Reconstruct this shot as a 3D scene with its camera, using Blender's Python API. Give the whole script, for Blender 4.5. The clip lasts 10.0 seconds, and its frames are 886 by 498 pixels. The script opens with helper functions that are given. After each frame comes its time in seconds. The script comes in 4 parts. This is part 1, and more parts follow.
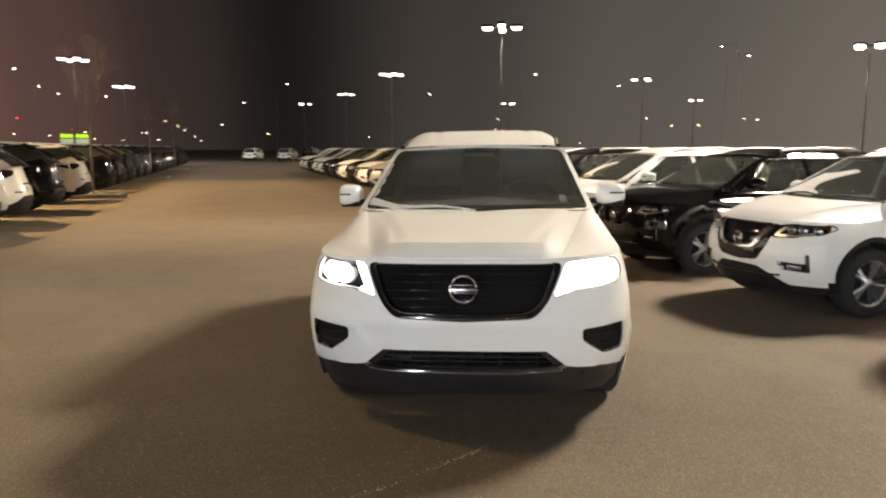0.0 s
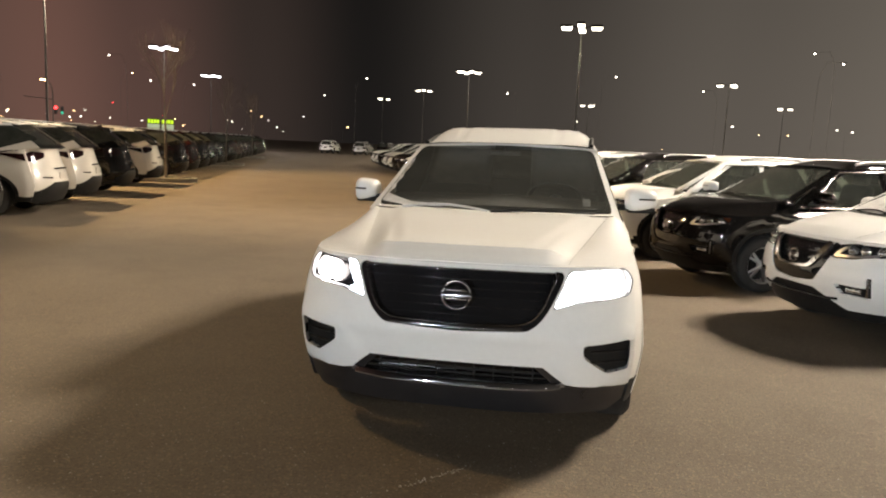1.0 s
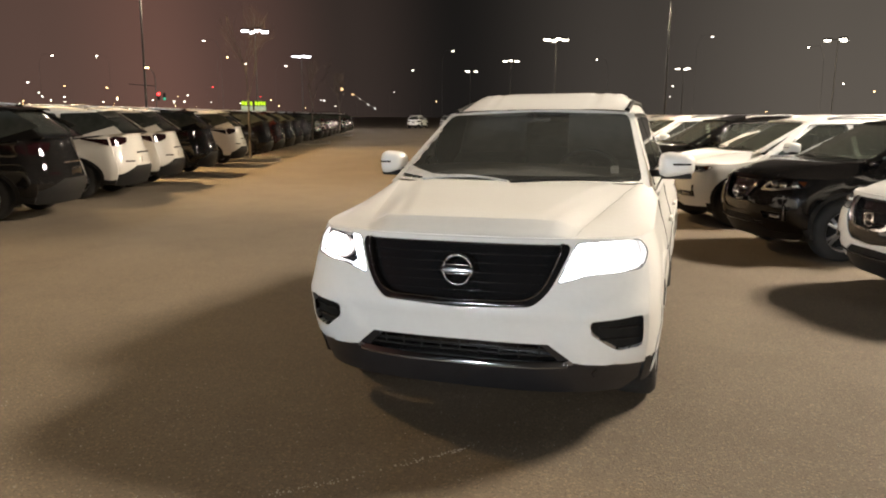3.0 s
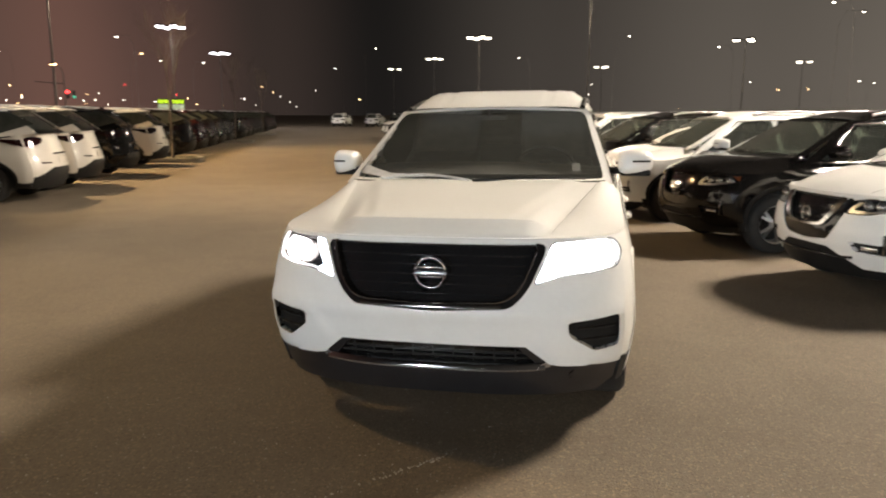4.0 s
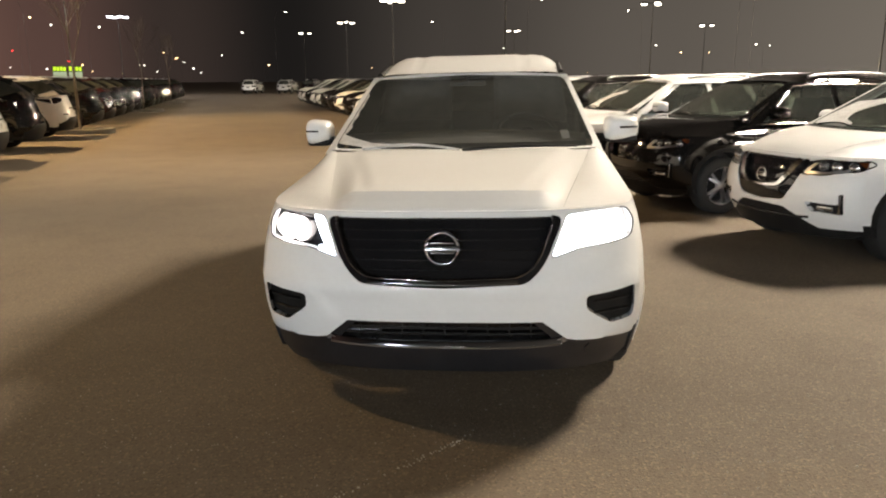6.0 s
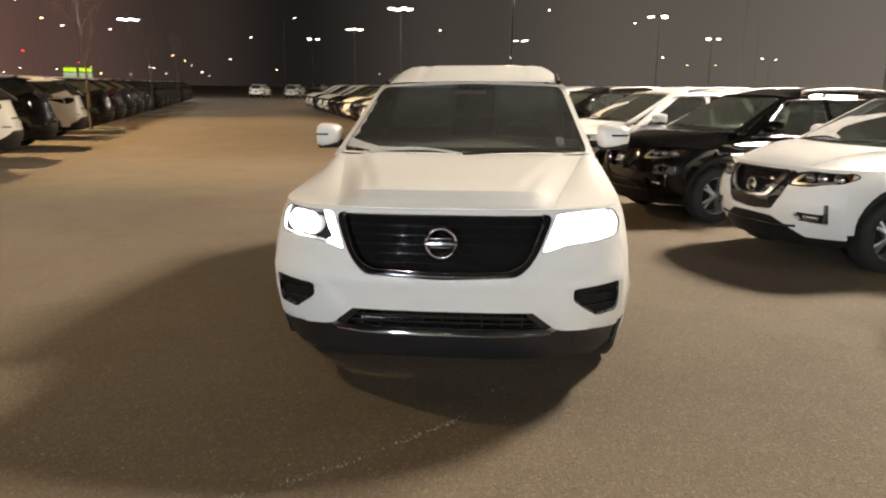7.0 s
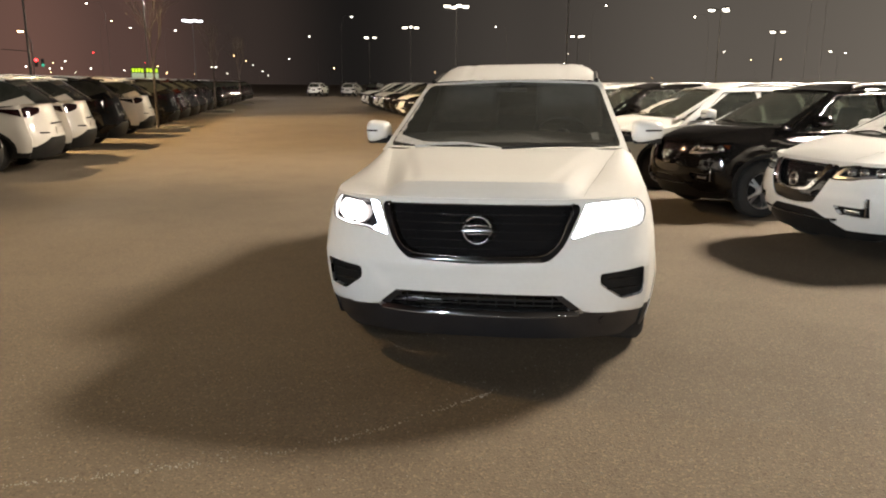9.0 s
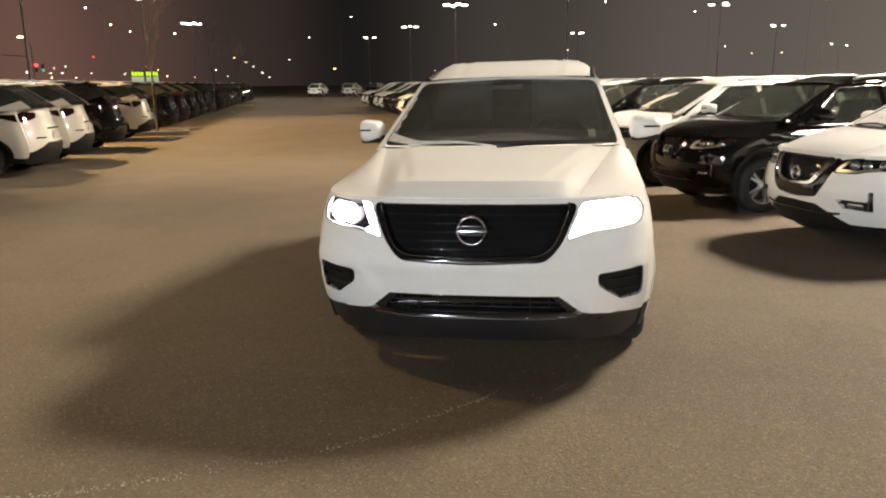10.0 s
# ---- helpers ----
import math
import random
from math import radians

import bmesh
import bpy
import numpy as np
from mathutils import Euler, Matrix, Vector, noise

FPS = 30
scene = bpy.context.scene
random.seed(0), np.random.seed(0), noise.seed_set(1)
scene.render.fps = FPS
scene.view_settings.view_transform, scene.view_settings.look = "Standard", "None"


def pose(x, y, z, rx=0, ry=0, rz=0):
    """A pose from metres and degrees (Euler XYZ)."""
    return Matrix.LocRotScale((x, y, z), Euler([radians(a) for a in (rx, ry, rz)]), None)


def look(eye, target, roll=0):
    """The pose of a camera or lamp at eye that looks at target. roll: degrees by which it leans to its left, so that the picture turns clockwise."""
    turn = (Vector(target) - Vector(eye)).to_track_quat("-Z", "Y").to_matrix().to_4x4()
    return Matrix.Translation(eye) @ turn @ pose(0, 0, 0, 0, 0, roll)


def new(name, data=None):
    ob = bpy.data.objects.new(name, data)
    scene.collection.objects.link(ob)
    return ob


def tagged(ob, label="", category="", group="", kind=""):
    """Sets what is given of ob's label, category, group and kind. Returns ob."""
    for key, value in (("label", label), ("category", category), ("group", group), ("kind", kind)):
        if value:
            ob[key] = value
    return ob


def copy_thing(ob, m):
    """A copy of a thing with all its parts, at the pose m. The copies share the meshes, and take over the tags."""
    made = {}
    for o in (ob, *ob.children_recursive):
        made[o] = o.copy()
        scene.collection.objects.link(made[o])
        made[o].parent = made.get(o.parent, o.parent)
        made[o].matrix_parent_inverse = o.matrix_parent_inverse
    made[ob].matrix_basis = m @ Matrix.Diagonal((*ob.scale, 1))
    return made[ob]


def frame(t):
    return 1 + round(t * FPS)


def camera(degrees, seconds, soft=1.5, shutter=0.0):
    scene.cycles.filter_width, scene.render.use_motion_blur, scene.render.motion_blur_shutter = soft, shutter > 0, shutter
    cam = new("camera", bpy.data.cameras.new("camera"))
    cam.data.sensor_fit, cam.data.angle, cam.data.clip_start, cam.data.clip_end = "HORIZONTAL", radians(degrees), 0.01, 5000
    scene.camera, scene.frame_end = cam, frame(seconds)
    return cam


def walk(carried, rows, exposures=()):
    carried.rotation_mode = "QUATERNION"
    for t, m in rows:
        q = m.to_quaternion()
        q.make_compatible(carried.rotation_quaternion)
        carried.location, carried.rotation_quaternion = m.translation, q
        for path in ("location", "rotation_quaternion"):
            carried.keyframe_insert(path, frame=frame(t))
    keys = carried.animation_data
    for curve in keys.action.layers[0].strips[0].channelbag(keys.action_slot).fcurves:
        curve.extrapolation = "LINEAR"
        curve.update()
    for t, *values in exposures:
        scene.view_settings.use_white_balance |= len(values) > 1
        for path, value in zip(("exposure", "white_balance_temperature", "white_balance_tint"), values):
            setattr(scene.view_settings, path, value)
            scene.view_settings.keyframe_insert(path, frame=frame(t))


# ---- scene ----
cam = camera(62.0, 10.0, soft=2.0, shutter=0.4)
PATH = [
    (0, (0.268, -4.067, 1.665), (0.078, -2.094, 1.396), 0.2),
    (0.5, (0.501, -3.899, 1.662), (0.166, -1.944, 1.406), 1.9),
    (1, (0.649, -3.723, 1.652), (0.267, -1.779, 1.375), 2.6),
    (1.5, (0.841, -3.548, 1.649), (0.385, -1.624, 1.349), 2.9),
    (2, (1.036, -3.469, 1.64), (0.471, -1.579, 1.307), 1.9),
    (2.5, (1.088, -3.461, 1.646), (0.489, -1.585, 1.293), 0.7),
    (2.7, (1.089, -3.46, 1.647), (0.466, -1.593, 1.293), 0.4),
    (3.8, (0.911, -3.429, 1.628), (0.405, -1.529, 1.264), 0.3),
    (4, (0.823, -3.402, 1.642), (0.396, -1.481, 1.282), 0.2),
    (4.5, (0.699, -3.371, 1.642), (0.379, -1.433, 1.267), 0.1),
    (5, (0.579, -3.247, 1.629), (0.258, -1.319, 1.203), -2.1),
    (5.5, (0.44, -3.209, 1.631), (0.155, -1.283, 1.171), -1.6),
    (5.7, (0.376, -3.226, 1.638), (0.139, -1.294, 1.179), -1.4),
    (6.8, (0.32, -3.549, 1.661), (0.156, -1.6, 1.244), 0.9),
    (7, (0.395, -3.591, 1.65), (0.184, -1.649, 1.221), 0.8),
    (7.5, (0.522, -3.691, 1.645), (0.223, -1.77, 1.174), -0.3),
    (8, (0.566, -3.739, 1.66), (0.233, -1.821, 1.2), -0.9),
    (8.5, (0.54, -3.825, 1.668), (0.193, -1.903, 1.237), -0.0),
    (9, (0.535, -3.91, 1.663), (0.178, -1.991, 1.225), 0.3),
    (9.5, (0.558, -3.874, 1.668), (0.212, -1.955, 1.225), -0.1),
    (10, (0.568, -3.809, 1.657), (0.203, -1.892, 1.216), -0.6),
]
walk(cam, [(t, look(eye, target, roll)) for t, eye, target, roll in PATH])
scene.view_settings.exposure = 0.59

# ---------------------------------------------------------------- sky and lamps
world = bpy.data.worlds.new("night_sky")
scene.world = world
world.use_nodes = True
wn, wl = world.node_tree.nodes, world.node_tree.links
wn.clear()
wout, wbg = wn.new("ShaderNodeOutputWorld"), wn.new("ShaderNodeBackground")
wco, wsep = wn.new("ShaderNodeTexCoord"), wn.new("ShaderNodeSeparateXYZ")
wl.new(wco.outputs["Generated"], wsep.inputs[0])


def sky_ramp(source, stops):
    r = wn.new("ShaderNodeValToRGB")
    r.color_ramp.interpolation = "EASE"
    for k, (p, c) in enumerate(stops):
        e = r.color_ramp.elements[k] if k < 2 else r.color_ramp.elements.new(p)
        e.position, e.color = p, (*c, 1)
    wl.new(source, r.inputs[0])
    return r.outputs[0]


# town glow on the haze: dim over the open ground ahead, warmer to both sides
wx = wn.new("ShaderNodeMapRange")
wx.inputs[1].default_value, wx.inputs[2].default_value = -1.0, 1.0
wl.new(wsep.outputs["X"], wx.inputs[0])
wide = sky_ramp(wx.outputs[0], [(0.08, (0.052, 0.034, 0.027)), (0.14, (0.072, 0.042, 0.033)), (0.185, (0.100, 0.052, 0.040)), (0.225, (0.064, 0.036, 0.029)), (0.285, (0.026, 0.0185, 0.0155)), (0.35, (0.0080, 0.0070, 0.0064)), (0.46, (0.038, 0.032, 0.027)), (0.58, (0.074, 0.063, 0.052)), (0.74, (0.118, 0.101, 0.082))])
high = sky_ramp(wsep.outputs["Z"], [(0.0, (1.0, 1.0, 1.0)), (0.30, (0.80, 0.80, 0.80)), (0.6, (0.12, 0.12, 0.12))])
wmul = wn.new("ShaderNodeMix")
wmul.data_type, wmul.blend_type = "RGBA", "MULTIPLY"
wmul.inputs[0].default_value = 1.0
wl.new(wide, wmul.inputs[6])
wl.new(high, wmul.inputs[7])
wl.new(wmul.outputs[2], wbg.inputs[0])
wl.new(wbg.outputs[0], wout.inputs[0])
wbg.inputs[1].default_value = 1.0

POLE_Z = 10.5
# x, y, height of the head, watts, colour of the light; a shielded head also has the place it is thrown at and its cone
LAMPS = [
    (13.8, 14.4, 13.6, 27000, (1.0, 0.86, 0.69), (5.5, 4.0, 0.0), 94),
    (-12.8, 3.2, POLE_Z, 2000, (1.0, 0.68, 0.31), (-3.5, -3.0, 0.0), 76),
    (-24.0, 17.0, 15.0, 26000, (1.0, 0.67, 0.32), (-12.0, 20.0, 0.0), 84),
    (-0.8, 50.5, POLE_Z, 9500, (1.0, 0.82, 0.56)),
    (29.5, 62.0, POLE_Z, 10000, (1.0, 0.82, 0.56)),
    # unseen lamp behind the camera, added to fill the shade before the SUV
    (30.0, -24.0, POLE_Z, 9000, (1.0, 0.86, 0.68)),
    # unseen low cool lamp, added to brighten the car fronts
    (-9.0, -36.0, 6.0, 16000, (0.89, 0.97, 1.03)),
    (-29.5, 33.0, POLE_Z, 4000, (1.0, 0.82, 0.56)),
    (-14.2, 82.9, POLE_Z, 3500, (1.0, 0.84, 0.60)),
    (-43.1, 66.4, POLE_Z, 5000, (0.98, 0.92, 0.95)),
]
for lx, ly, lz, watts, colour, *aim in LAMPS:
    reach = Vector((-lx, 2.0 - ly, 0.0)).normalized() * 0.6  # the lit head hangs clear of its pole
    place = (lx, ly + 1.05, lz - 0.75) if ly > 30 else (lx + reach.x, ly + reach.y, lz - 0.75)
    heads = [(-0.95, -0.95), (0.95, -0.95), (-0.95, 0.95), (0.95, 0.95)] if lx == 13.8 else [(0.0, 0.0)]  # the near mast shines from all four heads
    for dx, dy in heads:
        data = bpy.data.lights.new("lot_light", "SPOT" if aim else "POINT")
        if aim:
            data.spot_size, data.spot_blend = math.radians(aim[1]), 0.6
        data.energy, data.color, data.shadow_soft_size = watts / len(heads), colour, 0.55 if len(heads) > 1 else 0.14
        spot = (place[0] + dx, place[1] + dy, place[2])
        new("lot_light", data).matrix_basis = look(spot, aim[0]) if aim else Matrix.Translation(spot)


# ---------------------------------------------------------------- materials
def material(name, colour, rough=0.5, metal=0.0, coat=0.0, spec=0.5):
    m = bpy.data.materials.new(name)
    m.use_nodes = True
    b = m.node_tree.nodes["Principled BSDF"]
    b.inputs["Base Color"].default_value = (*colour, 1)
    b.inputs["Roughness"].default_value = rough
    b.inputs["Metallic"].default_value = metal
    b.inputs["Coat Weight"].default_value = coat
    b.inputs["Coat Roughness"].default_value = 0.02
    b.inputs["Specular IOR Level"].default_value = spec
    return m


def varied(m, scale, low, high, bump=0.0, detail=6.0, fine=0.0, rough=None):
    """Two scales of noise between two colours, with a bump."""
    n, l = m.node_tree.nodes, m.node_tree.links
    b = n["Principled BSDF"]
    co = n.new("ShaderNodeTexCoord")
    t1, t2 = n.new("ShaderNodeTexNoise"), n.new("ShaderNodeTexNoise")
    t1.inputs["Scale"].default_value, t1.inputs["Detail"].default_value = scale, detail
    t2.inputs["Scale"].default_value, t2.inputs["Detail"].default_value = (fine or scale * 12), 3.0
    for t in (t1, t2):
        l.new(co.outputs["Object"], t.inputs["Vector"])
    add = n.new("ShaderNodeMath")
    add.operation = "MULTIPLY_ADD"
    add.inputs[1].default_value = 0.5
    half = n.new("ShaderNodeMath")
    half.operation = "MULTIPLY"
    half.inputs[1].default_value = 0.5
    l.new(t2.outputs["Fac"], half.inputs[0])
    l.new(t1.outputs["Fac"], add.inputs[0])
    l.new(half.outputs[0], add.inputs[2])
    ramp = n.new("ShaderNodeValToRGB")
    ramp.color_ramp.elements[0].position, ramp.color_ramp.elements[0].color = 0.32, (*low, 1)
    ramp.color_ramp.elements[1].position, ramp.color_ramp.elements[1].color = 0.68, (*high, 1)
    l.new(add.outputs[0], ramp.inputs[0])
    l.new(ramp.outputs[0], b.inputs["Base Color"])
    if bump:
        bp = n.new("ShaderNodeBump")
        bp.inputs["Strength"].default_value, bp.inputs["Distance"].default_value = bump, 0.01
        l.new(t2.outputs["Fac"], bp.inputs["Height"])
        l.new(bp.outputs[0], b.inputs["Normal"])
        l.new(bp.outputs[0], b.inputs["Coat Normal"])
    if rough:
        mr = n.new("ShaderNodeMapRange")
        mr.inputs[3].default_value, mr.inputs[4].default_value = rough
        l.new(t1.outputs["Fac"], mr.inputs[0])
        l.new(mr.outputs[0], b.inputs["Roughness"])
    return m


def emitting(name, colour, strength):
    m = material(name, (0.0, 0.0, 0.0), 0.3)
    b = m.node_tree.nodes["Principled BSDF"]
    b.inputs["Emission Color"].default_value = (*colour, 1)
    b.inputs["Emission Strength"].default_value = strength
    return m


WHITE = varied(material("white_paint", (0.8, 0.8, 0.78), 0.32, 0.0, 0.55), 3.0, (0.79, 0.79, 0.775), (0.825, 0.825, 0.81), rough=(0.38, 0.44))
BLACK = varied(material("black_paint", (0.01, 0.01, 0.012), 0.25, 0.0, 0.22, 0.25), 3.0, (0.006, 0.0053, 0.005), (0.010, 0.009, 0.0085), rough=(0.02, 0.04))
# white paint darkened in its colour to stand in for weaker light
DIMMED_WHITE = varied(material("dimmed_white_paint", (0.6, 0.57, 0.52), 0.32, 0.0, 0.8), 3.0, (0.56, 0.53, 0.48), (0.61, 0.58, 0.53), 0.006, fine=70, rough=(0.38, 0.44))
MAROON = varied(material("dark_red_paint", (0.05, 0.008, 0.01), 0.25, 0.0, 0.22, 0.25), 3.0, (0.018, 0.005, 0.005), (0.030, 0.008, 0.008), rough=(0.02, 0.04))
SILVER = varied(material("silver_paint", (0.5, 0.5, 0.5), 0.3, 0.3, 0.8), 3.0, (0.42, 0.42, 0.42), (0.52, 0.52, 0.52), rough=(0.26, 0.34))
PLASTIC = varied(material("black_plastic", (0.015, 0.015, 0.016), 0.55, 0.0, 0.0, 0.15), 9.0, (0.011, 0.0108, 0.011), (0.022, 0.021, 0.020), 0.12, rough=(0.48, 0.62))
GLOSS = varied(material("gloss_black", (0.008, 0.008, 0.009), 0.18, 0.0, 0.3), 5.0, (0.007, 0.007, 0.008), (0.013, 0.013, 0.014), 0.01, fine=80, rough=(0.03, 0.07))
CHROME = varied(material("chrome", (0.75, 0.76, 0.78), 0.12, 1.0), 6.0, (0.66, 0.67, 0.69), (0.80, 0.81, 0.82), rough=(0.08, 0.22))
ALLOY = varied(material("alloy", (0.45, 0.45, 0.46), 0.3, 0.9), 8.0, (0.38, 0.38, 0.39), (0.52, 0.52, 0.53), rough=(0.22, 0.4))
TINT = varied(material("tinted_glass", (0.03, 0.032, 0.03), 0.05, 0.0, 0.5), 2.5, (0.022, 0.025, 0.023), (0.050, 0.052, 0.047), fine=7, rough=(0.03, 0.07))
RUBBER = varied(material("tyre_rubber", (0.02, 0.02, 0.02), 0.8), 12.0, (0.011, 0.0108, 0.0105), (0.022, 0.021, 0.020), 0.3)
LENS_RED = material("red_lens", (0.012, 0.002, 0.003), 0.03, 0.0, 0.2, 0.25)
AMBER = material("amber_lens", (0.07, 0.02, 0.006), 0.15, 0.0, 0.6)
DARK_CHROME = varied(material("dark_chrome", (0.2, 0.2, 0.21), 0.1, 1.0), 6.0, (0.20, 0.20, 0.21), (0.32, 0.32, 0.33), 0.02, fine=70, rough=(0.04, 0.10))
GLINT = varied(material("bright_trim", (0.4, 0.4, 0.42), 0.1, 1.0), 6.0, (0.24, 0.24, 0.25), (0.34, 0.34, 0.35), 0.02, fine=60, rough=(0.03, 0.07))
POLISHED = varied(material("polished_metal", (0.35, 0.35, 0.37), 0.2, 1.0), 6.0, (0.29, 0.29, 0.30), (0.40, 0.40, 0.41), 0.03, fine=60, rough=(0.18, 0.28))
SATIN = varied(material("satin_black", (0.02, 0.02, 0.022), 0.3, 0.0, 0.4), 7.0, (0.011, 0.011, 0.013), (0.020, 0.020, 0.022), 0.05, fine=90, rough=(0.24, 0.36))
BOWL = material("lamp_reflector", (0.55, 0.56, 0.58), 0.14, 0.9)
SEAT = varied(material("seat_cloth", (0.05, 0.048, 0.045), 0.9), 14.0, (0.018, 0.0175, 0.017), (0.036, 0.034, 0.031), 0.3)
TRIM = varied(material("cabin_trim", (0.025, 0.025, 0.025), 0.7), 14.0, (0.006, 0.006, 0.006), (0.013, 0.0125, 0.012), 0.2)
LINER = varied(material("headliner_cloth", (0.3, 0.29, 0.27), 0.9), 16.0, (0.24, 0.235, 0.22), (0.33, 0.32, 0.30), 0.2)
PAPER = varied(material("grey_paper", (0.3, 0.3, 0.28), 0.8), 20.0, (0.035, 0.035, 0.033), (0.065, 0.065, 0.061))
CONCRETE = varied(material("kerb_concrete", (0.3, 0.29, 0.26), 0.85), 3.0, (0.15, 0.14, 0.125), (0.27, 0.255, 0.23), 0.5, fine=60)
SOIL = varied(material("dry_grass", (0.09, 0.09, 0.04), 0.95), 4.0, (0.05, 0.055, 0.025), (0.13, 0.12, 0.06), 0.9, fine=50)
BARK = varied(material("bark", (0.12, 0.09, 0.07), 0.9), 8.0, (0.045, 0.034, 0.027), (0.09, 0.07, 0.056), 0.8, fine=70)
STEEL = varied(material("pole_paint", (0.02, 0.018, 0.016), 0.9, 0.0, 0.0, 0.15), 5.0, (0.012, 0.011, 0.010), (0.028, 0.025, 0.022))
GALVANISED = varied(material("galvanised_steel", (0.1, 0.1, 0.1), 0.7, 0.0, 0.0, 0.2), 5.0, (0.075, 0.072, 0.068), (0.12, 0.115, 0.108))
FROST = varied(material("frost", (0.7, 0.7, 0.7), 0.9), 18.0, (0.42, 0.42, 0.41), (0.70, 0.70, 0.69), 0.4, fine=120)
GRIT = varied(material("pale_grit", (0.4, 0.38, 0.33), 0.85), 40.0, (0.16, 0.145, 0.125), (0.42, 0.39, 0.34))
MARKING = varied(material("worn_marking", (0.5, 0.48, 0.42), 0.85), 30.0, (0.26, 0.245, 0.21), (0.48, 0.46, 0.40), 0.3)

GLASS = material("windscreen_glass", (0.82, 0.86, 0.84), 0.0)


def dusty_glass(m):
    """Clear glass under a thin uneven film of road dust and frost."""
    n, l = m.node_tree.nodes, m.node_tree.links
    b = n["Principled BSDF"]
    b.inputs["Transmission Weight"].default_value, b.inputs["IOR"].default_value = 1.0, 1.45
    film, mix = n.new("ShaderNodeBsdfDiffuse"), n.new("ShaderNodeMixShader")
    film.inputs["Color"].default_value = (0.58, 0.60, 0.55, 1)
    co, t, r = n.new("ShaderNodeTexCoord"), n.new("ShaderNodeTexNoise"), n.new("ShaderNodeMapRange")
    t.inputs["Scale"].default_value, t.inputs["Detail"].default_value = 5.0, 8.0
    r.inputs[3].default_value, r.inputs[4].default_value = 0.035, 0.085
    l.new(co.outputs["Object"], t.inputs["Vector"])
    l.new(t.outputs["Fac"], r.inputs[0])
    l.new(r.outputs[0], mix.inputs[0])
    l.new(b.outputs[0], mix.inputs[1])
    l.new(film.outputs[0], mix.inputs[2])
    l.new(mix.outputs[0], n["Material Output"].inputs[0])


dusty_glass(GLASS)
PANE = material("car_window_glass", (0.5, 0.5, 0.5), 0.03)


def thin_glass(m, tint):
    """A thin tinted pane: what lies behind it, under the gloss of its face."""
    n, l = m.node_tree.nodes, m.node_tree.links
    n.remove(n["Principled BSDF"])
    clear, gloss, mix, face = n.new("ShaderNodeBsdfTransparent"), n.new("ShaderNodeBsdfGlossy"), n.new("ShaderNodeMixShader"), n.new("ShaderNodeFresnel")
    co, t, r = n.new("ShaderNodeTexCoord"), n.new("ShaderNodeTexNoise"), n.new("ShaderNodeMapRange")
    clear.inputs["Color"].default_value = (*tint, 1)
    t.inputs["Scale"].default_value, t.inputs["Detail"].default_value = 6.0, 5.0
    r.inputs[3].default_value, r.inputs[4].default_value = 0.02, 0.06
    face.inputs["IOR"].default_value = 1.6
    l.new(co.outputs["Object"], t.inputs["Vector"])
    l.new(t.outputs["Fac"], r.inputs[0])
    l.new(r.outputs[0], gloss.inputs["Roughness"])
    l.new(face.outputs[0], mix.inputs[0])
    l.new(clear.outputs[0], mix.inputs[1])
    l.new(gloss.outputs[0], mix.inputs[2])
    # pale diffuse film: grey haze put into the colour of the pane
    film, over = n.new("ShaderNodeBsdfDiffuse"), n.new("ShaderNodeMixShader")
    film.inputs["Color"].default_value = (0.50, 0.52, 0.46, 1)
    haze = n.new("ShaderNodeMapRange")
    haze.inputs[3].default_value, haze.inputs[4].default_value = 0.04, 0.12
    l.new(t.outputs["Fac"], haze.inputs[0])
    l.new(haze.outputs[0], over.inputs[0])
    l.new(mix.outputs[0], over.inputs[1])
    l.new(film.outputs[0], over.inputs[2])
    l.new(over.outputs[0], n["Material Output"].inputs[0])


thin_glass(PANE, (0.30, 0.34, 0.30))

def fading(m, centre, reach, low):
    """Lets the glow of a reflector fall off round its bulb."""
    n, l = m.node_tree.nodes, m.node_tree.links
    b = n["Principled BSDF"]
    co, d, r = n.new("ShaderNodeTexCoord"), n.new("ShaderNodeVectorMath"), n.new("ShaderNodeMapRange")
    d.operation = "DISTANCE"
    d.inputs[1].default_value = centre
    r.interpolation_type = "SMOOTHSTEP"
    r.inputs[1].default_value, r.inputs[2].default_value = reach
    r.inputs[3].default_value, r.inputs[4].default_value = b.inputs["Emission Strength"].default_value, low
    l.new(co.outputs["Object"], d.inputs[0])
    l.new(d.outputs["Value"], r.inputs[0])
    l.new(r.outputs[0], b.inputs["Emission Strength"])
    return m


BEAM = fading(emitting("headlamp_beam", (1.0, 0.95, 0.93), 14.0), (0.70, 0.2, 0.94), (0.08, 0.27), 0.45)
BEAM_SIDE = fading(emitting("headlamp_side_beam", (1.0, 0.90, 0.87), 18.0), (-0.815, 0.24, 0.945), (0.05, 0.15), 0.7)
DAYLIGHT = emitting("running_light", (0.82, 0.90, 1.0), 9.0)
WARM_HEAD = emitting("lot_lamp_warm", (1.0, 0.90, 0.74), 4.5)
COOL_HEAD = emitting("lot_lamp_cool", (0.95, 0.93, 1.0), 6.0)
BRIGHT_HEAD = emitting("lot_lamp_bright", (1.0, 0.97, 0.94), 60.0)
AMBER_HEAD = emitting("street_lamp_glow", (1.0, 0.62, 0.28), 14.0)
PALE_HEAD = emitting("pale_lamp_glow", (1.0, 0.90, 0.75), 10.0)
RED_GLOW = emitting("red_signal", (1.0, 0.03, 0.03), 8.0)
GREEN_GLOW = emitting("green_signal", (0.1, 1.0, 0.6), 0.45)
SIGN_GLOW = emitting("sign_face", (0.62, 0.95, 0.03), 0.9)
SIGN_PALE = emitting("sign_lower_face", (0.75, 0.85, 0.55), 0.35)

